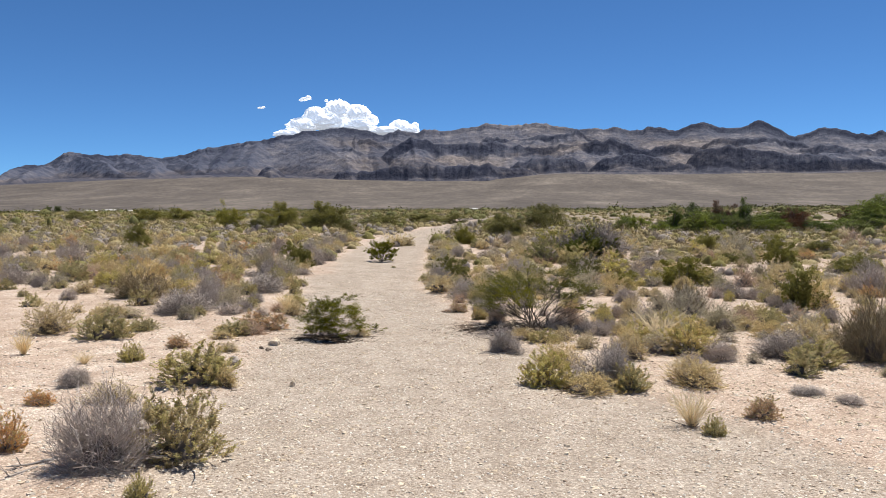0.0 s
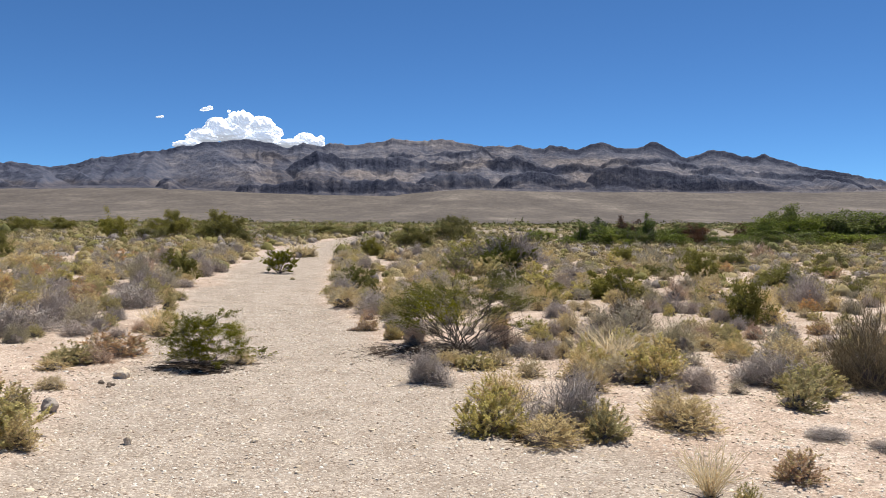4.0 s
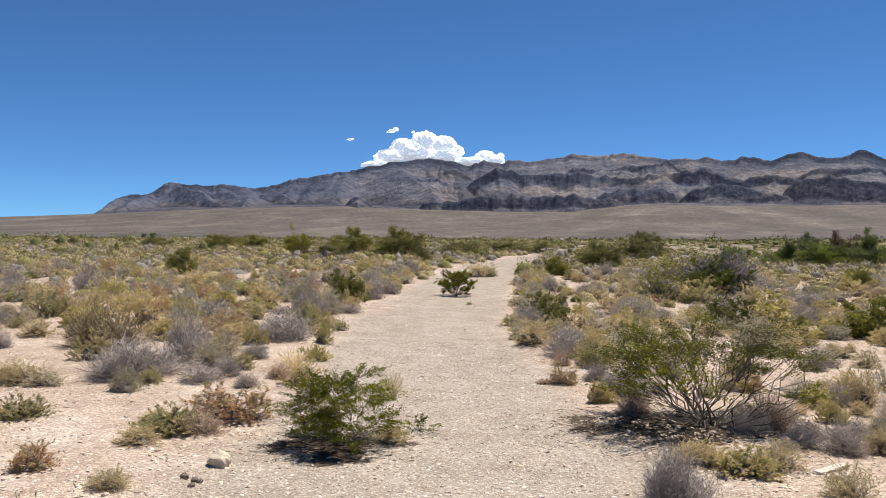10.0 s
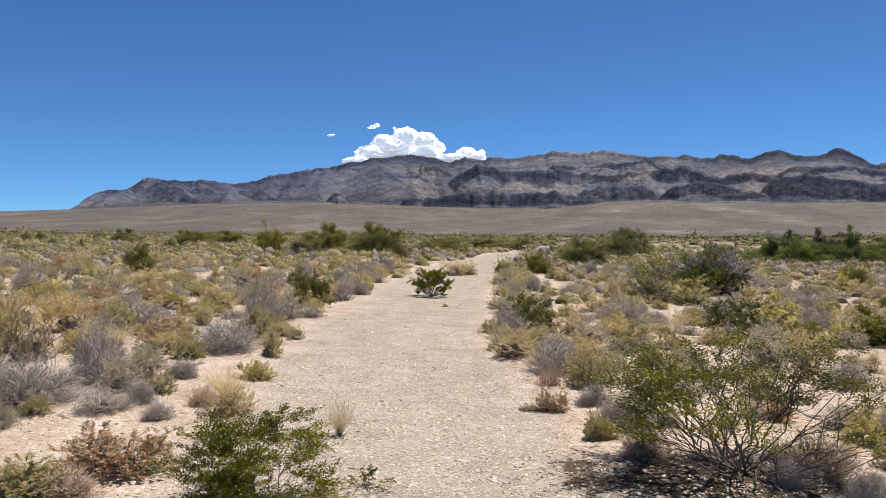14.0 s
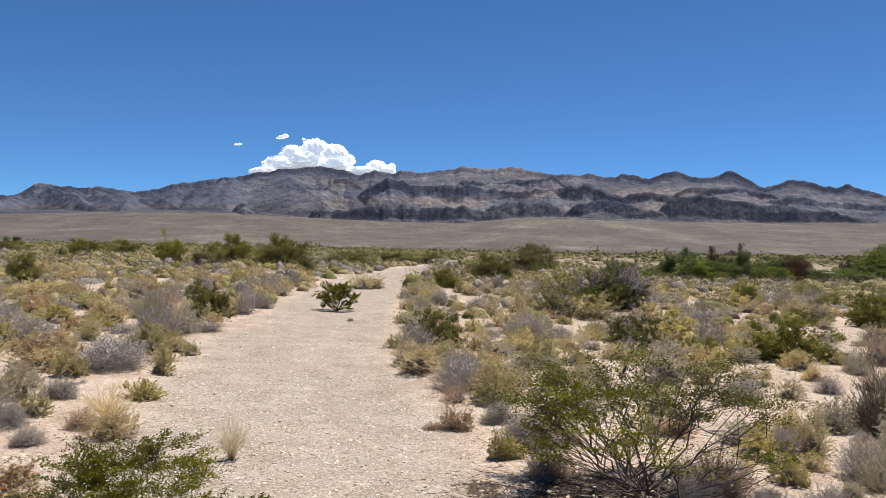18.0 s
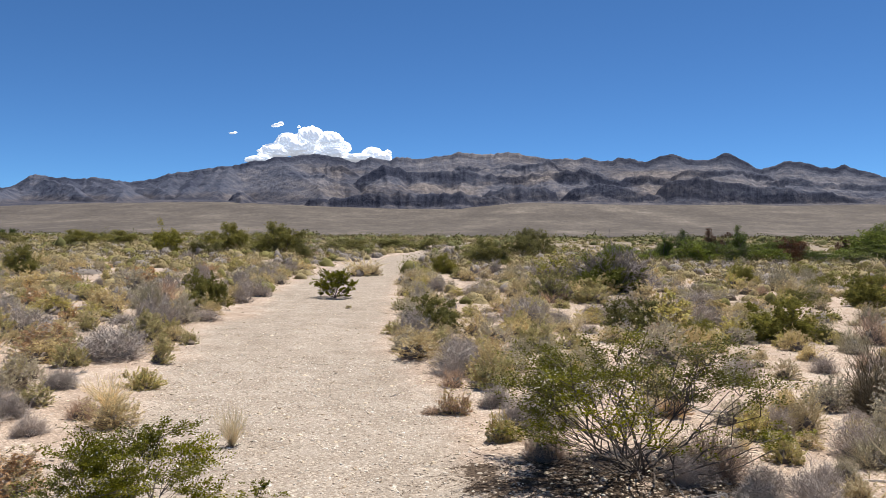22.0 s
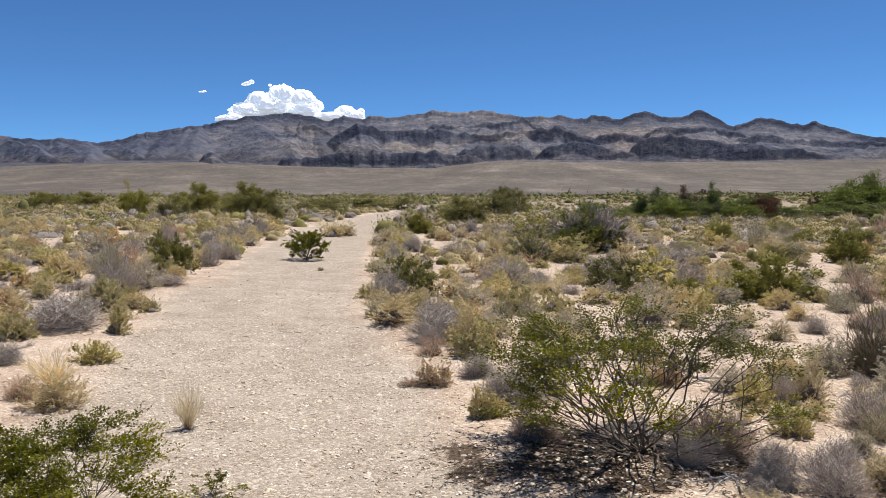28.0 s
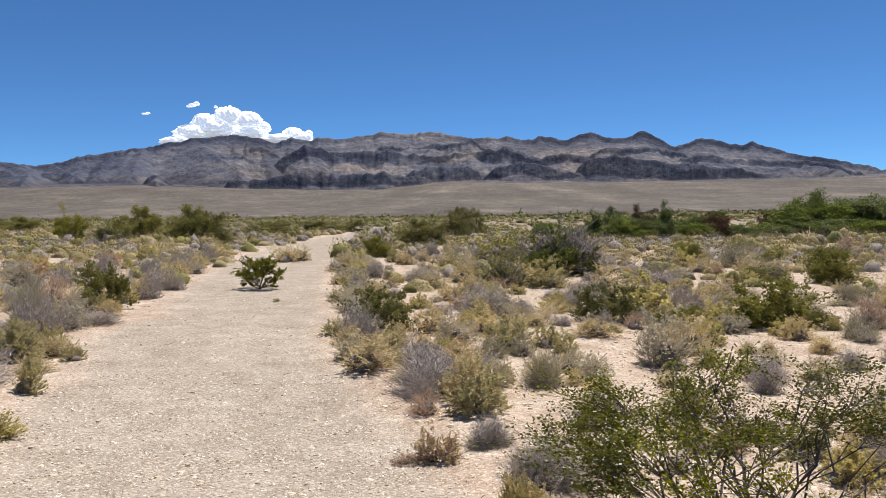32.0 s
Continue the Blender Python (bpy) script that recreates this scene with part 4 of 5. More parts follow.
KINDS = {
    "creosote": (lambda r, q: creosote(r, q, low=0.02, dusty=True, flat=0.8, gaps=0.45), "dark green creosote bush with crooked open stems", "bush"),
    "grey": (lambda r, q: mound("grey_shrub", r, q, M_GREY, M_GREYLEAF, 1100, 0.30, 0.0022, 6, 0.016, 0.7, 0.14, 0.40, 0.5, 0.40, 3), "low dome of leafless grey desert twigs", "shrub"),
    "olive": (lambda r, q: mound("saltbush", r, q, M_BROOMGREY, M_OLIVE, 330, 0.19, 0.0034, 36, 0.034, 1.1, 0.14, 0.22, 0.25, 0.42, second=M_GOLD), "low yellow-green saltbush with leafy plumes", "shrub"),
    "gold": (lambda r, q: mound("saltbush", r, q, M_BROOMGREY, M_GOLD, 330, 0.19, 0.0034, 36, 0.034, 1.1, 0.14, 0.22, 0.25, 0.42, second=M_OLIVE), "golden yellow saltbush with leafy plumes", "shrub"),
    "rust": (lambda r, q: mound("rusty_shrub", r, q, M_GREY, M_RUST, 360, 0.20, 0.0028, 34, 0.032, 0.7, 0.18, 0.35, 0.4, 0.38, 1, M_GOLD), "low rust-brown drying shrub on grey twigs", "shrub"),
    "tan": (lambda r, q: mound("buckwheat_shrub", r, q, M_TAN, M_TANLEAF, 420, 0.20, 0.0030, 20, 0.026, 0.5, 0.14, 0.35, 0.35, 0.40, 1), "low straw-coloured buckwheat shrub", "shrub"),
    "russet": (lambda r, q: mound("russet_shrub", r, q, M_RUSSET, M_RUSSET, 700, 0.28, 0.0028, 6, 0.018, 1.1, 0.14, 0.28, 0.4, 0.5, 2), "low reddish-tan shrub of fine dry twigs", "shrub"),
    "bursage": (lambda r, q: mound("bursage_shrub", r, q, M_GREY, M_BURSAGE, 480, 0.18, 0.0030, 22, 0.025, 0.4, 0.12, 0.35, 0.35, 0.42, 1), "rounded pale grey-green bursage mound", "shrub"),
    "dry": (lambda r, q: grassy("grass_tuft", r, q, M_DRY), "dry straw-yellow tuft of desert grass", "grass"),
    "broom": (lambda r, q: mound("broom_shrub", r, q, M_BROOM, M_BROOM, 1100, 0.38, 0.0024, 6, 0.016, 0.9, 0.2, 0.28, 0.3, 0.5, 2), "brown broom-like shrub of upright bare twigs", "shrub"),
    "broomgrey": (lambda r, q: mound("broom_shrub", r, q, M_BROOMGREY, M_BURSAGE, 1000, 0.34, 0.0024, 8, 0.018, 0.8, 0.2, 0.30, 0.3, 0.5, 2), "grey-green broom-like shrub of upright bare twigs", "shrub"),
    "green": (lambda r, q: mound("rabbitbrush", r, q, M_BROOMGREY, M_GREEN, 420, 0.24, 0.0032, 30, 0.026, 1.0, 0.12, 0.25, 0.3, 0.6), "rounded yellow-green rabbitbrush in the scrub", "shrub"),
}
MASTERS, TAKEN = {}, []


def master(kind, level, variant):
    key = (kind, level, variant)
    if key not in MASTERS:
        q = {0: 1.1, 1: 0.48, 2: 0.19}[level] * (1.4 if kind == "creosote" else 1.0)
        r = np.random.default_rng(sum(map(ord, kind)) * 10 + level * 3 + variant)
        MASTERS[key] = tagged(KINDS[kind][0](r, q), KINDS[kind][1], KINDS[kind][2], "desert scrub beside the trail"), []
    return MASTERS[key]


def plant_at(kind, x, y, w, h, level):
    ob, used = master(kind, level, int(rng.integers(0, 3)))
    m = pose(x, y, float(ground_z(x, y)) - 0.012, 0, 0, float(rng.uniform(0, 360))) @ Matrix.Diagonal((w, w, h, 1))
    if used:
        ob = copy_thing(ob, m @ Matrix.Diagonal([1 / v for v in ob.scale] + [1]))
    else:
        ob.matrix_basis = m
    used.append(ob)
    TAKEN.append((x, y, w))


def grow(kind, rows):
    for x, y, w, h, *other in rows:
        if kind == "creosote":
            w, h = w * (0.84 if y < 35 else 1.1), h * (1.15 if y < 35 else 1.25)
        elif kind == "dry":
            w, h = w * 1.35, h * 1.25
        elif kind in ("broom", "broomgrey"):
            w, h = w * 1.3, h * 1.15
        else:
            w, h = w * (1.5 if 13.5 < y < 23 and -1.6 < x < 1.6 else 1.22), h * 1.12
        level = 0 if y < 15 else 0 if kind == "creosote" and y > 30 else 1 if y < 30 else 2
        plant_at(other[0] if other else kind, x, y, w, h, level)
        # lesser shrubs that lean against the larger ones
        if w > 0.5 and 11 < y < 32 and kind not in ("creosote", "dry"):
            for _ in range(2):
                a, k = float(rng.uniform(0, 2 * math.pi)), float(rng.uniform(0.45, 0.75))
                sx, sy = x + 0.62 * w * math.cos(a), y + 0.62 * w * math.sin(a)
                if float(trail(sx + np.array([-0.2, 0.2]), sy + np.array([0.0, 0.0])).max()) < 0.15:
                    plant_at(str(rng.choice(["tan", "bursage", "grey", "olive", "gold", "russet"], p=[0.26, 0.2, 0.2, 0.2, 0.09, 0.05])), sx, sy, w * k, h * k * 0.95, max(level, 1))


# bushes with a character of their own
def own_bush(seed, q, x, y, w, h, turn, label, **form):
    ob = creosote(np.random.default_rng(seed), q, **form)
    ob.matrix_basis = pose(x, y, float(ground_z(x, y)) - 0.01, 0, 0, turn) @ Matrix.Diagonal((w, w, h, 1))
    TAKEN.append((x, y, w))
    return tagged(ob, label, "bush", "creosote bushes")


own_bush(3, 4.0, -1.54, 11.1, 1.0, 0.68, 20, "rounded dark green creosote bush on the trail", single=True, low=0.03, pads=130, fill=500, leaf=0.0118, flat=0.9, gaps=0.13)
own_bush(5, 4.4, 1.31, 12.32, 1.95, 1.06, 70, "large open creosote bush with bare crooked lower stems", single=True, low=0.30, pads=150, fill=310, leaf=0.0090, flat=0.70, gaps=0.06)
own_bush(7, 0.5, -1.04, 11.6, 0.28, 0.16, 0, "small creosote sprig beside the larger bush", pads=14, fill=90, leaf=0.04)
own_bush(9, 1.9, -2.72, 25.5, 0.95, 0.80, 40, "small dark green creosote bush in the trail", low=0.03, pads=84, fill=260, leaf=0.024, flat=0.8, gaps=0.2)

grow("grey", [
    (-1.98, 5.38, 0.62, 0.46), (-3.34, 7.57, 0.31, 0.17), (3.91, 7.91, 0.31, 0.09), (3.68, 8.24, 0.33, 0.09), (1.73, 8.61, 0.67, 0.39),
    (3.37, 9.97, 0.41, 0.22), (4.26, 10.18, 0.75, 0.32), (0.81, 10.26, 0.44, 0.3), (1.87, 11.74, 0.34, 0.12), (2.37, 12.03, 0.32, 0.17),
    (1.61, 12.13, 0.33, 0.19), (-3.06, 12.86, 0.26, 0.15), (-4.33, 13.03, 0.96, 0.38), (-3.53, 13.31, 0.31, 0.21), (0.69, 13.55, 0.42, 0.26),
    (2.76, 13.58, 0.3, 0.21), (-4.28, 13.99, 0.63, 0.5), (0.45, 14.39, 0.27, 0.19), (-3.63, 14.4, 0.33, 0.18), (0.16, 15.84, 0.57, 0.33),
])
grow("grey", [
    (3.26, 15.88, 0.39, 0.25), (-3.99, 16.29, 0.98, 0.38), (-6.07, 18.29, 0.89, 0.34), (-4.64, 18.9, 0.28, 0.19), (-7.3, 19.72, 0.57, 0.34),
    (-4.14, 20.31, 0.59, 0.2), (5.24, 21.26, 0.45, 0.27), (1.4, 21.35, 0.78, 0.44), (3.42, 22.25, 0.67, 0.36), (-6.4, 22.33, 0.69, 0.31),
    (3.66, 23.25, 0.83, 0.39), (-4.35, 25.17, 0.42, 0.32), (-6.71, 25.73, 0.7, 0.4), (6.02, 25.74, 0.94, 0.37), (-5.04, 26.16, 0.58, 0.34),
    (0.65, 27.21, 0.73, 0.32), (-0.29, 27.98, 0.64, 0.37), (3.39, 35.59, 1.23, 0.57),
])
grow("olive", [
    (-1.52, 4.94, 0.16, 0.15), (-1.60, 5.72, 0.60, 0.45, "gold"), (2.33, 6.76, 0.19, 0.15), (-2.71, 7.04, 0.43, 0.18, "tan"), (1.48, 8.16, 0.55, 0.21, "tan"),
    (1.95, 8.3, 0.4, 0.28), (1.15, 8.49, 0.52, 0.34), (2.65, 8.56, 0.64, 0.29, "tan"), (-3.41, 8.91, 0.28, 0.19), (4.43, 9.8, 0.59, 0.3),
    (-4.49, 10.48, 0.66, 0.38), (1.31, 10.94, 0.44, 0.19), (-2.91, 11.03, 0.49, 0.2), (-4.26, 11.15, 0.39, 0.19), (3.37, 12.14, 0.58, 0.28),
    (2.44, 12.7, 0.26, 0.21), (-4.04, 12.71, 0.27, 0.15), (5.23, 13.66, 0.45, 0.25), (-3.0, 14.73, 0.4, 0.2), (0.49, 15.18, 0.41, 0.36),
])
grow("olive", [
    (-3.33, 16.07, 0.3, 0.28), (-3.48, 17.58, 0.27, 0.18), (-0.74, 19.25, 0.4, 0.21), (-5.78, 19.86, 0.77, 0.22), (-6.92, 20.66, 0.79, 0.29),
    (-9.59, 20.73, 0.81, 0.48), (-2.07, 23.2, 0.14, 0.08), (-0.95, 23.26, 0.49, 0.26), (-7.58, 23.32, 0.73, 0.33),
])
grow("broomgrey", [
    (-2.29, 7.83, 0.66, 0.36, "olive"), (2.66, 12.24, 0.19, 0.14), (-4.06, 12.28, 0.32, 0.2), (4.1, 12.3, 0.68, 0.36), (1.22, 16.09, 0.44, 0.32),
    (-5.03, 20.18, 0.49, 0.62), (10.89, 32.16, 1.08, 0.67),
])
grow("tan", [
    (-1.94, 7.73, 0.22, 0.2), (1.41, 9.54, 0.51, 0.28), (-2.56, 9.67, 0.26, 0.13), (1.85, 10.48, 0.35, 0.21), (-5.42, 10.84, 0.65, 0.43),
    (1.03, 11.08, 0.39, 0.17), (-1.21, 11.17, 0.29, 0.13), (1.63, 11.18, 0.38, 0.18), (2.98, 11.68, 0.21, 0.22), (4.57, 11.77, 0.41, 0.27),
    (-5.37, 12.59, 0.58, 0.23), (1.73, 12.83, 0.21, 0.14), (-2.68, 13.3, 0.44, 0.26), (3.01, 13.58, 0.36, 0.35), (0.58, 15.6, 0.51, 0.46),
    (-0.42, 16.97, 0.65, 0.37), (4.03, 17.18, 0.39, 0.17), (0.46, 17.3, 0.44, 0.18), (-3.8, 17.89, 0.47, 0.22), (4.17, 17.93, 0.33, 0.15),
])
grow("tan", [
    (2.64, 19.06, 0.66, 0.27), (1.49, 19.41, 0.47, 0.22), (2.0, 19.91, 0.48, 0.22), (6.34, 23.91, 0.72, 0.31), (5.42, 24.26, 0.62, 0.28),
    (-10.39, 25.89, 1.25, 0.51), (2.91, 27.17, 1.5, 0.45), (-1.15, 29.8, 1.02, 0.49), (2.16, 32.09, 1.08, 0.5), (0.57, 33.04, 0.94, 0.49),
    (-3.18, 33.89, 1.01, 0.54), (9.39, 34.39, 0.91, 0.44), (-2.71, 34.68, 0.72, 0.48), (-5.26, 35.01, 0.81, 0.42),
])
grow("rust", [
    (-2.74, 5.63, 0.23, 0.25), (-3.25, 6.87, 0.24, 0.14), (2.9, 7.27, 0.35, 0.2), (-3.32, 9.99, 0.33, 0.17), (-2.67, 11.58, 0.64, 0.27),
    (0.1, 14.09, 0.23, 0.2), (-4.76, 16.21, 0.75, 0.35), (-9.54, 26.42, 0.59, 0.39),
])
grow("dry", [
    (2.22, 6.99, 0.29, 0.27), (-3.79, 8.63, 0.18, 0.12), (2.57, 8.72, 0.22, 0.21), (-4.72, 9.05, 0.2, 0.25), (-1.55, 12.81, 0.19, 0.25),
    (2.3, 13.03, 0.14, 0.11), (-2.85, 13.71, 0.34, 0.26), (-3.06, 34.5, 1.26, 0.59),
])
grow("broom", [
    (5.35, 10.33, 0.89, 0.7), (4.25, 14.63, 0.67, 0.55), (-5.99, 15.14, 1.01, 0.49),
])
grow("gold", [
    (-2.47, 8.84, 0.21, 0.2), (3.12, 10.37, 0.74, 0.41), (0.43, 13.1, 0.2, 0.22), (1.04, 19.97, 0.39, 0.17), (2.56, 21.5, 0.48, 0.22),
    (2.93, 22.57, 0.47, 0.23),
])
grow("creosote", [
    (6.45, 15.32, 0.79, 0.73), (4.01, 19.78, 0.71, 0.33), (-0.16, 19.85, 1.02, 0.56), (5.51, 20.08, 1.37, 0.66), (3.24, 20.57, 1.05, 0.55),
    (-4.64, 21.98, 0.9, 0.68), (10.33, 26.23, 1.32, 0.78), (-13.25, 30.76, 1.29, 0.88), (5.81, 31.36, 0.88, 0.49), (10.15, 34.04, 0.97, 0.72),
    (-0.26, 36.66, 0.94, 0.64), (1.86, 45.95, 2.35, 1.04), (-7.51, 46.82, 1.16, 0.7), (-13.01, 47.81, 1.54, 0.83), (-9.47, 49.67, 2.82, 1.48),
    (-16.21, 50.91, 2.04, 1.42), (-13.45, 53.92, 2.64, 1.45), (5.31, 55.82, 2.6, 1.7), (-6.6, 57.64, 3.35, 0.81), (-28.05, 65.33, 2.55, 1.03),
])
grow("creosote", [
    (-3.79, 69.25, 5.34, 0.91), (-36.95, 71.63, 2.83, 0.88), (-28.75, 73.97, 3.41, 1.0),
])
grow("russet", [
    (1.82, 12.39, 0.51, 0.29), (0.72, 12.6, 0.31, 0.23), (-2.95, 13.42, 0.24, 0.17), (-0.12, 14.07, 0.16, 0.07),
])
grow("green", [
    (2.67, 26.59, 1.37, 0.79), (3.53, 32.8, 1.75, 0.92),
])
grow("bursage", [
    (-5.87, 16.77, 0.57, 0.35),
])



def dark_bush():
    """Old mesquite: green broomy half, bare grey thicket on top and to one side."""
    r = np.random.default_rng(77)
    top = twiggy("mesquite_bush", r, 1.5, M_THICKET, 210, 1.15, 5, 0.20, 0.9, 0.0048, None, 0, 0, 0.5, 0.1, -0.2, False, 2)
    p = fan(r, 150, 1.25, -0.3, 4, 0.1, (0.42, 0.66), 0.03)
    p[:, :, 0] = p[:, :, 0] * 1.0 - 0.15
    p[:, :, 1] = p[:, :, 1] * 1.0 - 0.20
    b = fork(r, p, 3, 0.2, 0.5, 0.3, 3, 0.4)
    at, way = along(r, b, 13000, 0.1)
    tagged(part("foliage", leaves(r, at + r.normal(size=at.shape) * 0.015, way + r.normal(size=at.shape) * 0.5, 0.055, 0.026), M_BUSH_GREEN, top), kind="stuff")
    top.matrix_basis = pose(4.75, 29.4, float(ground_z(4.75, 29.4)) - 0.02, 0, 0, 8) @ Matrix.Diagonal((2.25, 1.9, 1.55, 1))
    TAKEN.append((4.75, 29.4, 1.8))
    tagged(top, "dark green mesquite bush with a bare grey thicket on top", "bush")


M_THICKET = plant_mat("thicket_twig", (0.116, 0.099, 0.093), (0.290, 0.255, 0.244), None, 0)
M_BUSH_GREEN = plant_mat("bush_leaf", (0.065, 0.073, 0.019), (0.138, 0.142, 0.043), None, 0.25)
M_FARGREEN = far_mat("far_bush_leaf", (0.082, 0.082, 0.024), (0.189, 0.179, 0.065))
M_FARTAN = far_mat("far_straw", (0.200, 0.158, 0.074), (0.44, 0.355, 0.185))
M_FAROLIVE = far_mat("far_olive_leaf", (0.125, 0.112, 0.032), (0.31, 0.272, 0.092))
M_FARGREY = far_mat("far_grey_twig", (0.165, 0.140, 0.122), (0.37, 0.325, 0.285))
dark_bush()


# the wash with its trees
def tree(seed, x, y, w, h, mat, label, dense=1.0, group="trees in the wash"):
    r = np.random.default_rng(seed)
    top = root("desert_tree")
    tr = fan(r, 4, 0.35, 0, 5, 0.04, (0.7, 0.85), 0.04, 0.05, 0.3)
    li = fork(r, tr, 9, 0.36, 0.9, 0.05, 4, 0.2)
    tw = fork(r, li, 5, 0.2, 0.9, 0.2, 3, 0.1)
    for k in range(4):
        bole = part("trunk", tubes(tr[k:k + 1], taper(tr[:1], 0.03, 0.008), 6), M_WOOD, top)
        lk, tk = li[9 * k:9 * k + 9], tw[45 * k:45 * k + 45]
        part("limb_work", merged(tubes(lk, taper(lk, 0.011, 0.004), 4), tubes(tk, taper(tk, 0.005, 0.002))), M_WOOD, bole)
    hubs, ways = along(r, tw, int(230 * dense), 0.1)
    i = r.integers(0, len(hubs), int(8000 * dense))
    at = hubs[i] + r.normal(size=(len(i), 3)) * [0.045, 0.045, 0.035]
    part("crown", leaves(r, at, ways[i] + r.normal(size=at.shape) * 0.8, 0.034, 0.022), mat, top, tone=np.repeat(r.uniform(0, 1, len(hubs))[i], 4))
    top.matrix_basis = pose(x, y, float(ground_z(x, y)) - 0.05, 0, 0, float(r.uniform(0, 360))) @ Matrix.Diagonal((w * 1.65, w * 1.65, h * 0.8 + 0.85, 1))
    TAKEN.append((x, y, w))
    tagged(top, label, "tree", group)


DARK, MID, BROWN = "dark green desert tree in the dry wash", "feathery mid-green desert tree in the dry wash", "withered brown desert tree in the dry wash"
WASH = [
    (21.4, 84.8, 1.4, 2.9, 1), (24.0, 86.0, 2.5, 3.7, 1), (22.6, 82.4, 3.8, 2.1, 0), (25.5, 84.8, 2.5, 2.8, 1), (26.5, 83.9, 1.9, 3.3, 2),
    (26.0, 81.9, 2.7, 2.0, 0), (23.5, 80.8, 2.4, 1.3, 0), (28.2, 83.6, 2.0, 3.7, 1), (30.0, 83.6, 3.4, 2.5, 0), (32.6, 84.8, 2.5, 2.7, 0),
    (28.0, 81.9, 2.0, 1.9, 1), (30.0, 81.3, 3.1, 1.5, 0), (33.3, 82.4, 2.5, 2.6, 2), (33.4, 84.8, 1.3, 2.9, 2), (34.5, 81.9, 2.5, 1.3, 1),
    (36.5, 83.0, 2.0, 1.2, 1), (37.9, 82.4, 3.1, 1.5, 0), (40.2, 86.0, 1.3, 2.5, 2), (38.5, 80.7, 3.4, 1.1, 0), (42.3, 84.8, 3.9, 3.9, 0),
    (45.1, 86.0, 3.9, 4.6, 0), (46.8, 84.8, 4.2, 4.4, 0), (41.3, 81.3, 4.0, 1.5, 0), (43.3, 80.7, 4.0, 2.0, 0), (50.0, 86.0, 5.1, 4.2, 0),
    (54.3, 87.2, 5.9, 4.6, 0), (58.6, 86.0, 5.9, 4.1, 0), (48.9, 81.3, 4.8, 1.9, 0), (53.7, 82.4, 5.0, 1.8, 0), (15.4, 84.8, 1.9, 1.7, 0),
    (17.6, 86.0, 2.2, 1.7, 0), (19.3, 83.6, 2.1, 1.2, 0), (20.8, 86.0, 1.9, 1.4, 0),
]
for i, (x, y, w, h, k) in enumerate(WASH):
    tree(300 + i, x, y, w, h, (M_TREE, M_TREE_DARK, M_TREE_BROWN)[k], (MID, DARK, BROWN)[k], 1.2)


for k, (x, y, w, h) in enumerate(((-149, 262, 2.0, 2.7), (-146, 263, 2.2, 2.9))):
    tree(340 + k, x, y, w, h, M_TREE_DARK, "small dark rounded tree far across the plain", 0.8, "far trees")


def shed(az, w, h):
    """A low pale building far out on the plain."""
    x, y = 560 * math.sin(radians(az)), 7 + 560 * math.cos(radians(az))
    top = root("distant_shed")
    wall = np.array([(a * w / 2, b * 2.0, c * h * 0.72) for c in (0, 1) for a, b in ((-1, -1), (1, -1), (1, 1), (-1, 1))])
    part("wall", (wall, np.array([[0, 1, 5, 4], [1, 2, 6, 5], [2, 3, 7, 6], [3, 0, 4, 7], [4, 5, 6, 7]])), M_PALE_WALL, top, "off-white painted walls")
    e, z0 = w / 2 + 0.3, h * 0.725
    gable = np.array([(-e, -2.4, z0), (e, -2.4, z0), (e, 0, h), (-e, 0, h), (e, 2.4, z0), (-e, 2.4, z0)])
    part("roof", (gable, np.array([[0, 1, 2, 3], [3, 2, 4, 5]])), M_PALE_WALL, top, "pale sheet-metal roof")
    top.matrix_basis = pose(x, y, float(ground_z(x, y)) - 0.05, 0, 0, -az)
    tagged(top, "low off-white shed far out on the plain", "shed", "far sheds")


M_PALE_WALL = rock_mat("pale_painted_wall", (0.70, 0.68, 0.64), (0.80, 0.78, 0.74), 2)
for az, w, h in ((-30.7, 4, 2.4), (-27.5, 8, 2.4), (-26.3, 8, 2.7), (-24.8, 6, 2.3), (-0.4, 6, 2.6)):
    shed(az, w, h)


# ---- scrub that fills the plain ----
LEFT_MIX = {"tan": 0.24, "bursage": 0.20, "russet": 0.04, "olive": 0.20, "grey": 0.16, "gold": 0.07, "rust": 0.06, "broomgrey": 0.04, "creosote": 0.015, "dry": 0.05}
RIGHT_MIX = {"tan": 0.25, "bursage": 0.22, "russet": 0.03, "grey": 0.13, "olive": 0.21, "broomgrey": 0.08, "creosote": 0.04, "green": 0.03, "rust": 0.03, "dry": 0.05}


def clear_of(x, y, w, room):
    t = np.array(TAKEN)
    if (np.hypot(t[:, 0] - x, t[:, 1] - y) < room * (t[:, 2] + w)).any():
        return False
    a = np.linspace(0, 2 * np.pi, 8, endpoint=False)
    return float(trail(x + 0.45 * w * np.cos(a), y + 0.45 * w * np.sin(a)).max()) < 0.3


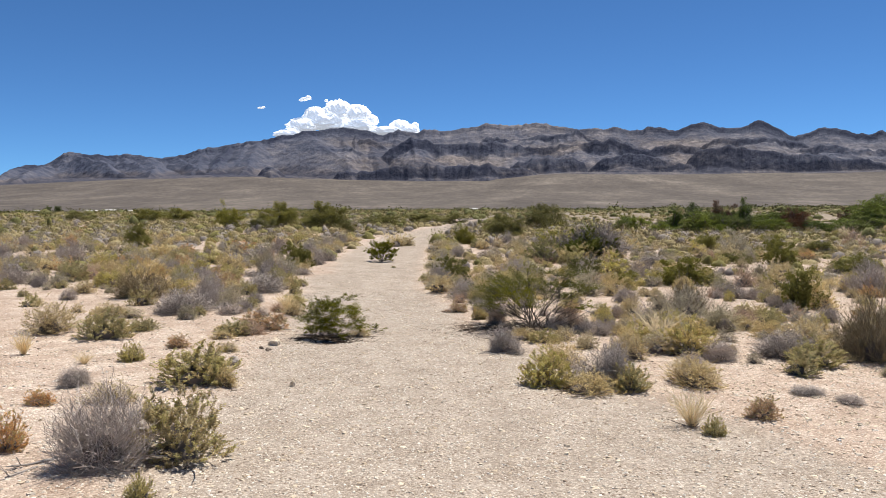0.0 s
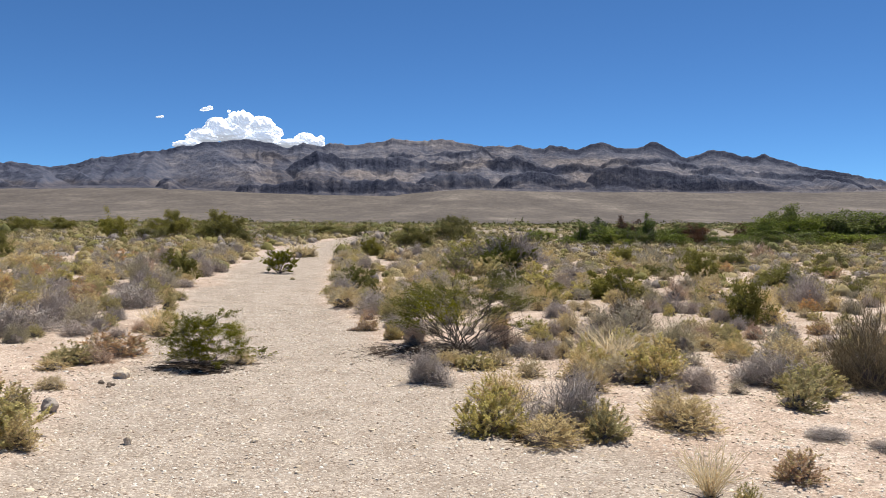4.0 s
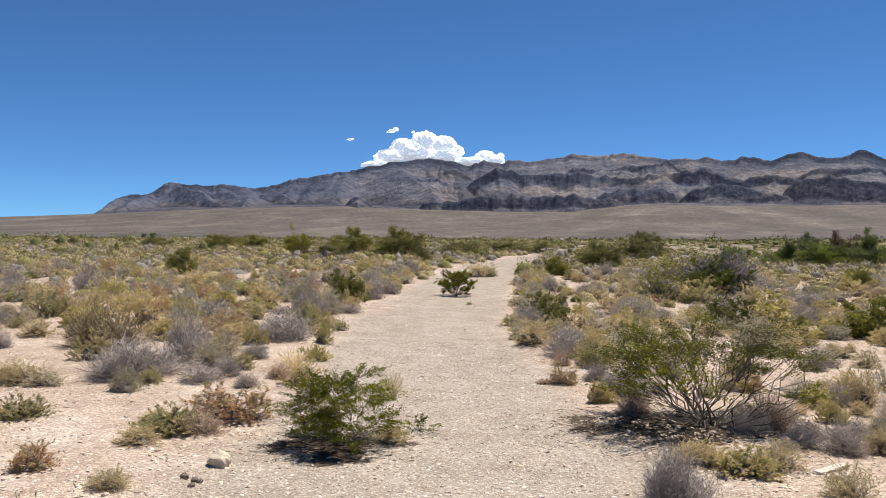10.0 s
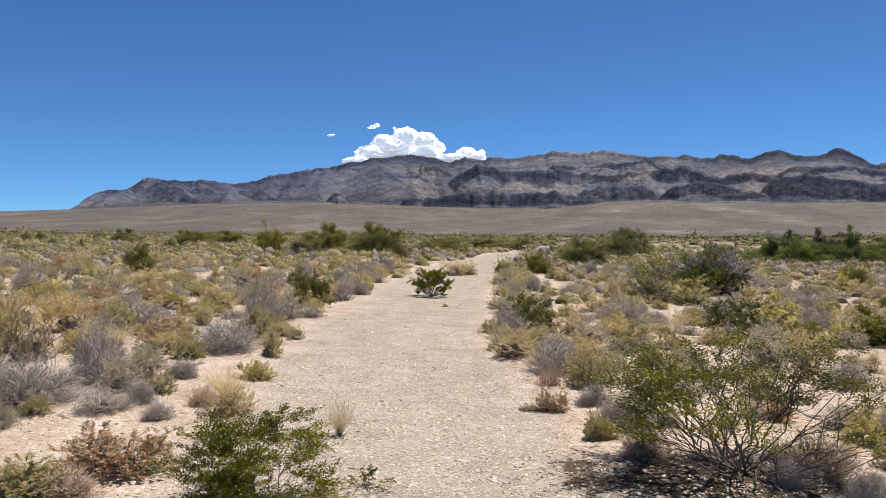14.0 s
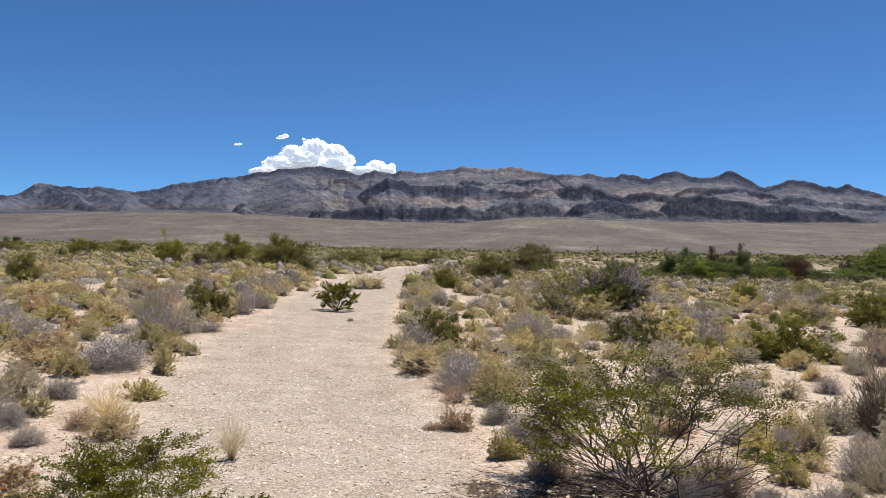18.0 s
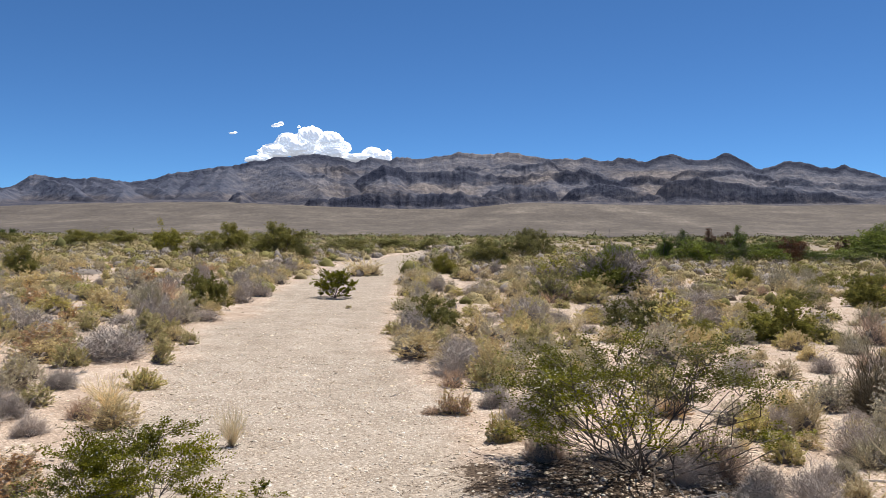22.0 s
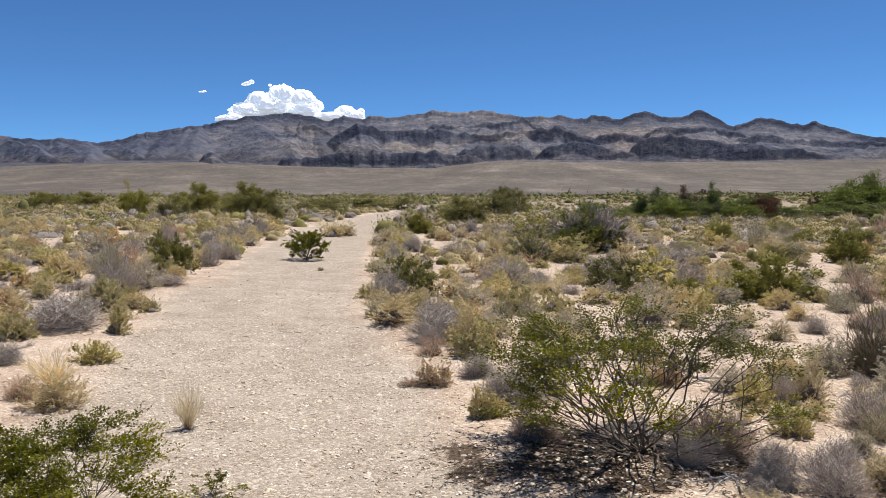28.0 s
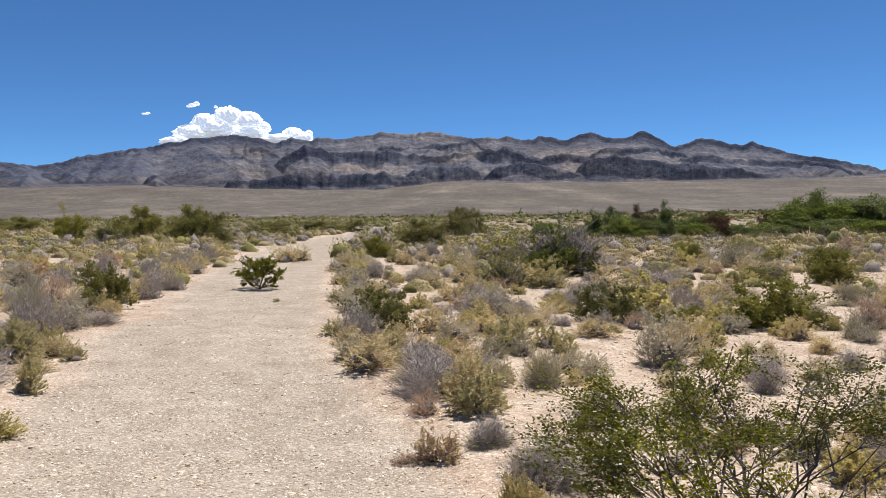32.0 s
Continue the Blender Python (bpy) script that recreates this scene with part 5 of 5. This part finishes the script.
def scatter(count, y0, y1, x0=-99.0):
    made = 0
    for _ in range(count * 14):
        if made >= count:
            break
        y = y0 + (y1 - y0) * float(rng.uniform()) ** 0.8
        x = float(rng.uniform(-1, 1)) * (0.66 * y + 1.5) + 0.01 * y
        if x < x0:
            continue
        mix = LEFT_MIX if x < np.interp(y, EDGE_Y, EDGE_L) else RIGHT_MIX
        kind = str(rng.choice(list(mix), p=np.array(list(mix.values())) / sum(mix.values())))
        w = float(np.clip(rng.lognormal(-0.62, 0.38), 0.25, 1.2)) * (1.5 if kind in ("creosote", "green") else 1.0) * (0.8 if y < 17 else 1.0)
        if y < 20 and kind in ("creosote", "green"):
            continue
        if not clear_of(x, y, w, 0.29 if y < 18 else 0.26) or y < 15.5 and x < 0 and float(rng.uniform()) < 0.7:
            continue
        plant_at(kind, x, y, w, w * float(rng.uniform(0.48, 0.70)), 1 if y < 19 else 2)
        made += 1


# mounds that line both sides of the trail
for side, y0, y1 in ((1, 13.0, 33), (-1, 16.0, 36)):
    y = y0
    while y < y1:
        x = float(np.interp(y, EDGE_Y, EDGE_R if side > 0 else EDGE_L)) + side * float(rng.uniform(0.35, 0.95))
        w = float(rng.uniform(0.5, 0.9))
        if clear_of(x, y, w, 0.26):
            plant_at(str(rng.choice(["tan", "bursage", "grey", "olive", "gold"], p=[0.28, 0.25, 0.22, 0.17, 0.08])), x, y, w, w * float(rng.uniform(0.48, 0.68)), 1 if y < 24 else 2)
        y += float(rng.uniform(0.35, 0.75))
scatter(390, 12.5, 23)
scatter(75, 9, 14.5, 2.2)
scatter(430, 21, 36)
scatter(200, 34, 50)


def far_scrub(name, mat, count, d0, d1, blades, height, width, label, bias=1.0, seed=1):
    """Low bushes of the far plain, past counting."""
    r = np.random.default_rng(seed)
    az = r.uniform(-0.66, 0.66, count * 2)
    d = d0 + (d1 - d0) * r.uniform(0, 1, count * 2) ** bias
    x, y = d * np.sin(az), d * np.cos(az)
    keep = trail(x, y) < 0.1
    x, y = x[keep][:count], y[keep][:count]
    n = len(x)
    w = width * r.lognormal(0, 0.35, n)
    h = height * r.lognormal(0, 0.3, n)
    i = np.repeat(np.arange(n), blades)
    th, a, q = np.arccos(r.uniform(0, 1, len(i))), r.uniform(0, 2 * np.pi, len(i)), r.uniform(0.35, 1.0, len(i)) ** 0.5
    lump = 0.75 + 0.5 * vnoise(a * 1.3 + i * 3.7, th * 2 + i, seed)
    off = np.stack([np.sin(th) * np.cos(a), np.sin(th) * np.sin(a), np.cos(th)], 1) * (q * lump)[:, None]
    off = off * np.stack([w, w, h], 1)[i] * [0.5, 0.5, 1.0]
    z = ground_z(x, y)
    at = np.stack([x, y, z], 1)[i] + off
    ln = (w[i] * 0.58 / blades**0.5)[:, None]
    v, f = leaves(r, at - off * 0.15, off * 0.35 + r.normal(size=at.shape) * 0.4 * w[i][:, None], 1.0, 0.8)
    v = (v.reshape(-1, 4, 3) - at[:, None]) * ln[:, None] + at[:, None]
    # a lumpy core added under the blades, toned darker as their inner shade
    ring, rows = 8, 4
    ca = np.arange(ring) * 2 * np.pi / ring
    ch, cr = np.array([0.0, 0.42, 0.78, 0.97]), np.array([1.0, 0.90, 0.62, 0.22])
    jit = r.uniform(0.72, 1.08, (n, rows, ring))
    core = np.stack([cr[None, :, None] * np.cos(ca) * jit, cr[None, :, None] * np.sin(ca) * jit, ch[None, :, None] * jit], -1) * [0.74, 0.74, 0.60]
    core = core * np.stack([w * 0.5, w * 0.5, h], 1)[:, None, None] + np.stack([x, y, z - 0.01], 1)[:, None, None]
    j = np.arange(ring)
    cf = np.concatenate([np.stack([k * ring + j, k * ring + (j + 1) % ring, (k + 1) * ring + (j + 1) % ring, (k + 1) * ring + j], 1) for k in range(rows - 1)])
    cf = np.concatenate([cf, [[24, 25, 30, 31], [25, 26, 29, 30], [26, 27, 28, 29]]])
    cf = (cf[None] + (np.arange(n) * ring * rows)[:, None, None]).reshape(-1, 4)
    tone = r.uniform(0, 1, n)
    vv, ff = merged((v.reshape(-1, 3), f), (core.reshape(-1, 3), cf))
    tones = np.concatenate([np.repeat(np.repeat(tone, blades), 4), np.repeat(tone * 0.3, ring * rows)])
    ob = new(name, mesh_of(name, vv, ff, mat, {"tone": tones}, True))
    tagged(ob, label, "scrub", kind="stuff")


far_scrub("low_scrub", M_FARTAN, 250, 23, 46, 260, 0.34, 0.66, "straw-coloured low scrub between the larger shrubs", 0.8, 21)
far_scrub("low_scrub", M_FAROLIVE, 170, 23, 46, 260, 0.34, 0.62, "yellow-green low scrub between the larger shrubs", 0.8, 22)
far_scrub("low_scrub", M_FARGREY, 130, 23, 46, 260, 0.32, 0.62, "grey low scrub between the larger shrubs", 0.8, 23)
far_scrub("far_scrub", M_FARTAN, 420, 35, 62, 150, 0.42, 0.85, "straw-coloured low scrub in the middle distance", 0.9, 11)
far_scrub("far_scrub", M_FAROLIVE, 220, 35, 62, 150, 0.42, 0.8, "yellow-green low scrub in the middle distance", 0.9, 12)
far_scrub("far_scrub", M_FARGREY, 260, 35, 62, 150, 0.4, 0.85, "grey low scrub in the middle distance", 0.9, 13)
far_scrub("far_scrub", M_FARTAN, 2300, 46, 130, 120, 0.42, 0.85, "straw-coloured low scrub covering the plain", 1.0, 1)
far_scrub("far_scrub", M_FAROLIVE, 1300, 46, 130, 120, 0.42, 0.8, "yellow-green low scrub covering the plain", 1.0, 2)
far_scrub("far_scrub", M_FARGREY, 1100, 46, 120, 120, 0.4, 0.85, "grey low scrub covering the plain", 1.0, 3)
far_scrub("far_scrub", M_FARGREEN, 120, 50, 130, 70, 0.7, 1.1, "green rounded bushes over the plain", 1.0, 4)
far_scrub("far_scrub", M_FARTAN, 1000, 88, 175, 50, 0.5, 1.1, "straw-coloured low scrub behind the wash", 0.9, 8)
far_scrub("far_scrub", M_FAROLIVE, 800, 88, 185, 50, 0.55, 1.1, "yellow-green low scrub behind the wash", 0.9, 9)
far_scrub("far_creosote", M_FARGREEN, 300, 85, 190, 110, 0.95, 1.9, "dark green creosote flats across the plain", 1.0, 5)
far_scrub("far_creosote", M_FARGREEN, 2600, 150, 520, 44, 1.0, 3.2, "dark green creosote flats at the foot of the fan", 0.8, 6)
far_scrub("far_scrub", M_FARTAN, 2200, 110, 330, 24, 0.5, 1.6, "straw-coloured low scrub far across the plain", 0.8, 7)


# ---- stones, gravel and litter ----
def pebbles(name, mat, x, y, size, r, label):
    """Half-buried stones: the small ones blunt chips, the larger ones with a flat top."""
    five = np.arange(5) * 2 * np.pi / 5 + 0.3
    low = np.stack([np.cos(five), np.sin(five), -0.35 + 0 * five], 1)
    j, k = np.arange(5), (np.arange(5) + 1) % 5
    chip = np.concatenate([low, [[0.05, 0.02, 0.6]]]), np.stack([j, k, 5 + 0 * j], 1)
    high = np.concatenate([low * 1.05, np.stack([0.62 * np.cos(five + 0.3), 0.62 * np.sin(five + 0.3), 0.62 + 0.12 * np.cos(five * 2)], 1)])
    tops = np.concatenate([np.stack([j, k, 5 + k], 1), np.stack([j, 5 + k, 5 + j], 1), [[5, 6, 7], [5, 7, 8], [5, 8, 9]]])
    z = ground_z(x, y)
    geo = []
    for (base, tri), pick in ((chip, size < 0.0095), ((high, tops), size >= 0.0095)):
        n, m = int(pick.sum()), len(base)
        if not n:
            continue
        v = base[None] * r.uniform(0.7, 1.25, (n, m, 1)) + r.normal(size=(n, m, 3)) * 0.08
        v *= size[pick][:, None, None] * np.stack([np.ones(n), r.uniform(0.6, 1, n), r.uniform(0.22, 0.5, n)], 1)[:, None]
        a = r.uniform(0, 2 * np.pi, n)
        c, s = np.cos(a)[:, None], np.sin(a)[:, None]
        v = np.stack([v[..., 0] * c - v[..., 1] * s, v[..., 0] * s + v[..., 1] * c, v[..., 2]], -1)
        v += np.stack([x[pick], y[pick], z[pick] + size[pick] * 0.12], 1)[:, None]
        f = tri[None] + (np.arange(n) * m)[:, None, None]
        geo.append((v.reshape(-1, 3), f.reshape(-1, 3)))
    tagged(new(name, mesh_of(name, *merged(*geo), mat)), label, "gravel", kind="stuff")


def gravel_mat():
    m, nt, bsdf = material("gravel", 0.9)
    geo = nt.nodes.new("ShaderNodeNewGeometry")
    col = ramp(nt, geo.outputs["Random Per Island"], [(0.0, (0.300, 0.215, 0.160)), (0.10, (0.400, 0.315, 0.240)), (0.38, (0.510, 0.430, 0.345)), (0.78, (0.600, 0.535, 0.450)), (1.0, (0.790, 0.741, 0.658))])
    col = mixed(nt, 0.4, col, ramp(nt, noise_tex(nt, 120, 3, geo.outputs["Position"]), [(0.3, (0.6, 0.58, 0.55)), (0.7, (1, 1, 1))]), "MULTIPLY")
    nt.links.new(col, bsdf.inputs["Base Color"])
    return m


def gravel():
    r = np.random.default_rng(41)
    m = gravel_mat()
    n = 120000
    y = 2.4 * (26 / 2.4) ** r.uniform(0, 1, n)
    x = r.uniform(-1, 1, n) * (0.62 * y + 0.7)
    on = trail(x, y)
    keep = r.uniform(0, 1, n) < (1 - 0.85 * mulch(x, y)) * (0.5 + 0.5 * on) * (0.35 + 0.9 * fbm(x * 1.3, y * 1.3, 3, 61))
    x, y = x[keep], y[keep]
    size = np.clip(r.lognormal(-5.0, 0.42, len(x)), 0.0025, 0.024) * (0.8 + 0.035 * y)
    n = 84000
    gy, gx = 3.0 + 14 * r.uniform(0, 1, n) ** 1.2, r.uniform(-4.5, 4.5, n)
    near = r.uniform(0, 1, n) < (1 - 0.85 * mulch(gx, gy)) * trail(gx, gy) * (0.4 + 0.9 * fbm(gx * 1.7, gy * 1.7, 3, 63))
    x, y = np.concatenate([x, gx[near]]), np.concatenate([y, gy[near]])
    size = np.concatenate([size, np.clip(r.lognormal(-4.8, 0.45, int(near.sum())), 0.003, 0.0165)])
    small = size < 0.0166
    pebbles("gravel", m, x[small], y[small], size[small], r, "loose pale and brown gravel strewn over the trail")
    big = ~small & (r.uniform(0, 1, len(x)) < 0.6)
    pebbles("trail_stones", M_STONE, x[big], y[big], size[big], r, "small whitish stones strewn over the trail")
    n = 3200
    y = 3 * (36 / 3) ** r.uniform(0, 1, n)
    x = r.uniform(-1, 1, n) * (0.62 * y + 1.2)
    pebbles("scattered_stones", M_STONE, x, y, r.uniform(0.012, 0.032, n), r, "fist-sized pale stones strewn over the ground")
    n = 42000
    x, y = r.uniform(-6, 6.5, n), r.uniform(3.2, 12.5, n)
    keep = (trail(x, y) < 0.6) & (r.uniform(0, 1, n) < 0.25 + 1.1 * fbm(x * 0.9, y * 0.9, 3, 68))
    x, y = x[keep], y[keep]
    pebbles("grit", m, x, y, np.clip(r.lognormal(-4.75, 0.5, len(x)), 0.004, 0.03), r, "brown and pale grit on the crusted ground")
    n = 26000
    x, y = r.uniform(-0.5, 9, n), r.uniform(7, 27, n)
    keep = (trail(x, y) < 0.2) & (fbm(x * 0.8, y * 0.8, 3, 66) > 0.46 - 0.1 * (r.uniform(0, 1, n) > 0.7))
    x, y = x[keep], y[keep]
    pebbles("rubble", M_STONE, x, y, np.clip(r.lognormal(-4.3, 0.45, len(x)), 0.006, 0.05), r, "pale angular rubble between the shrubs")


gravel()


def stone(seed, x, y, w, h, mat, label):
    r = np.random.default_rng(seed)
    bm = bmesh.new()
    bmesh.ops.create_icosphere(bm, subdivisions=3, radius=0.5)
    for v in bm.verts:
        d = v.co.normalized()
        n = noise.noise(d * 1.6 + Vector((seed, 0, 0))) * 0.35 + noise.noise(d * 4 + Vector((0, seed, 0))) * 0.12
        v.co = d * (0.5 + 0.5 * n)
        v.co.z = max(v.co.z, -0.3)
    for f in bm.faces:
        f.smooth = False
    me = bpy.data.meshes.new("rock")
    bm.to_mesh(me)
    bm.free()
    me.materials.append(mat)
    ob = new("rock", me)
    ob.matrix_basis = pose(x, y, float(ground_z(x, y)) + 0.22 * h, 0, 0, float(r.uniform(0, 360))) @ Matrix.Diagonal((w, w * 0.8, h * 1.15, 1))
    tagged(ob, label, "rock")


stone(1, -2.17, 10.32, 0.16, 0.115, M_STONE, "pale rounded rock on the gravel")
stone(22, -2.2, 8.78, 0.15, 0.12, M_STONE_GREY, "flat grey-brown stone on the gravel")
stone(3, -1.37, 8.0, 0.055, 0.075, M_STONE, "small whitish stone on the gravel")
stone(4, -2.25, 9.98, 0.06, 0.04, M_STONE_DARK, "small dark clod on the gravel")
stone(5, -2.13, 9.95, 0.05, 0.03, M_STONE_DARK, "small dark clod on the gravel")
stone(14, -2.17, 9.96, 0.06, 0.035, M_STONE_DARK, "small dark clod on the gravel")
stone(15, -2.14, 9.86, 0.05, 0.03, M_STONE_DARK, "small dark clod on the gravel")
stone(7, -0.55, 8.1, 0.05, 0.03, M_STONE, "small whitish stone on the gravel")
stone(8, 3.2, 21.8, 0.25, 0.16, M_STONE, "pale flat rock half hidden in scrub")
stone(9, 7.4, 27.5, 0.3, 0.22, M_STONE_DARK, "dark rock lying among low scrub")
stone(10, 5.6, 23.2, 0.25, 0.15, M_STONE, "pale flat rock half hidden in scrub")


def litter():
    """Broken twigs under and around the shrubs."""
    r = np.random.default_rng(52)
    t = np.array([q for q in TAKEN if q[1] < 24])
    i = r.integers(0, len(t), 13500)
    a, d = r.uniform(0, 2 * np.pi, len(i)), t[i, 2] * r.uniform(0.1, 0.85, len(i))
    x, y = t[i, 0] + d * np.cos(a), t[i, 1] + d * np.sin(a)
    k = 2600   # most of it under the two old creosotes
    x[:k], y[:k] = r.normal(1.05, 0.45, k), r.normal(12.05, 0.36, k)
    x[k:k + 900], y[k:k + 900] = r.normal(-1.62, 0.26, 900), r.normal(10.95, 0.2, 900)
    ln, b = r.uniform(0.012, 0.06, len(i)) * np.where(r.uniform(0, 1, len(i)) < 0.1, 2.2, 1), r.uniform(0, 2 * np.pi, len(i))
    s = np.linspace(-0.5, 0.5, 3)[None, :]
    px, py = x[:, None] + s * (ln * np.cos(b))[:, None], y[:, None] + s * (ln * np.sin(b))[:, None]
    p = np.stack([px, py, ground_z(px, py) + 0.004], -1)
    p[:, 1] += r.normal(size=(len(i), 3)) * 0.005
    geo = tubes(p, taper(p, 0.0022, 0.0014), 3)
    tagged(new("twig_litter", mesh_of("twig_litter", *geo, M_LITTER)), "dark broken twigs littering the ground under shrubs", "litter", kind="stuff")


litter()


def dead_branch(seed, x, y, ln, turn):
    r = np.random.default_rng(seed)
    top = root("dead_branch")
    p = fan(r, 3, 1.5, 0, 6, 0.01, (0.8, 1.0), 0.05, 1.35, 1.0)
    p[:, :, 2] = np.abs(p[:, :, 2]) * 0.5 + 0.012
    b = fork(r, p, 4, 0.3, 0.8, 0.3, 4, 0.1)
    for i in range(len(p)):
        part("limb", merged(tubes(p[i:i + 1], taper(p[i:i + 1], 0.028, 0.010), 6), tubes(b[4 * i:4 * i + 4], taper(b[:4], 0.011, 0.004), 4)), M_DEAD, top)
    top.matrix_basis = pose(x, y, float(ground_z(x, y)) - 0.004, 0, 0, turn) @ Matrix.Diagonal((ln, ln, ln, 1))
    tagged(top, "bleached grey dead branch lying on the ground", "branch", "fallen branches")


for k, (x, y, ln, turn) in enumerate(((0.72, 10.2, 0.3, 10), (-4.3, 16.0, 0.6, 120), (3.1, 12.2, 0.5, 40), (2.4, 14.4, 0.5, 200), (-3.9, 15.0, 0.3, 60), (3.6, 13.9, 0.4, 320), (1.75, 11.9, 0.4, 90), (-2.3, 5.5, 0.4, 150), (-4.1, 13.5, 0.35, 0))):
    dead_branch(500 + k, x, y, ln, turn)


def plank():
    """A short weathered board lying flat among the twigs."""
    r = np.random.default_rng(8)
    bm = bmesh.new()
    bmesh.ops.create_cube(bm, size=1)
    bmesh.ops.subdivide_edges(bm, edges=[e for e in bm.edges if abs(e.verts[0].co.x - e.verts[1].co.x) > 0.5], cuts=6)
    for v in bm.verts:
        ragged = 0.035 * float(r.normal()) if abs(v.co.x) > 0.49 else 0.0
        v.co = Vector(((v.co.x + ragged) * 0.32, v.co.y * 0.06 + 0.003 * float(r.normal()), v.co.z * 0.018 + 0.004 * math.sin(v.co.x * 5)))
    bmesh.ops.bevel(bm, geom=list(bm.edges), offset=0.002, segments=1, affect="EDGES")
    me = bpy.data.meshes.new("plank")
    bm.to_mesh(me)
    bm.free()
    me.materials.append(M_BOARD)
    ob = new("plank", me)
    ob.matrix_basis = pose(1.93, 11.11, float(ground_z(1.93, 11.11)) + 0.012, 2, 0, 40)
    tagged(ob, "short bleached wooden board lying on the ground", "board")


def board_mat():
    m, nt, bsdf = material("weathered_board", 0.85)
    tex = nt.nodes.new("ShaderNodeTexCoord")
    grow_way = nt.nodes.new("ShaderNodeMapping")
    grow_way.inputs["Scale"].default_value = (8, 160, 160)
    nt.links.new(tex.outputs["Object"], grow_way.inputs["Vector"])
    grain = noise_tex(nt, 1.0, 5, grow_way.outputs[0])
    nt.links.new(ramp(nt, grain, [(0.3, (0.36, 0.31, 0.25)), (0.6, (0.64, 0.57, 0.47))]), bsdf.inputs["Base Color"])
    bumped(nt, bsdf, grain, 0.4, 0.002)
    return m


M_BOARD = board_mat()
plank()
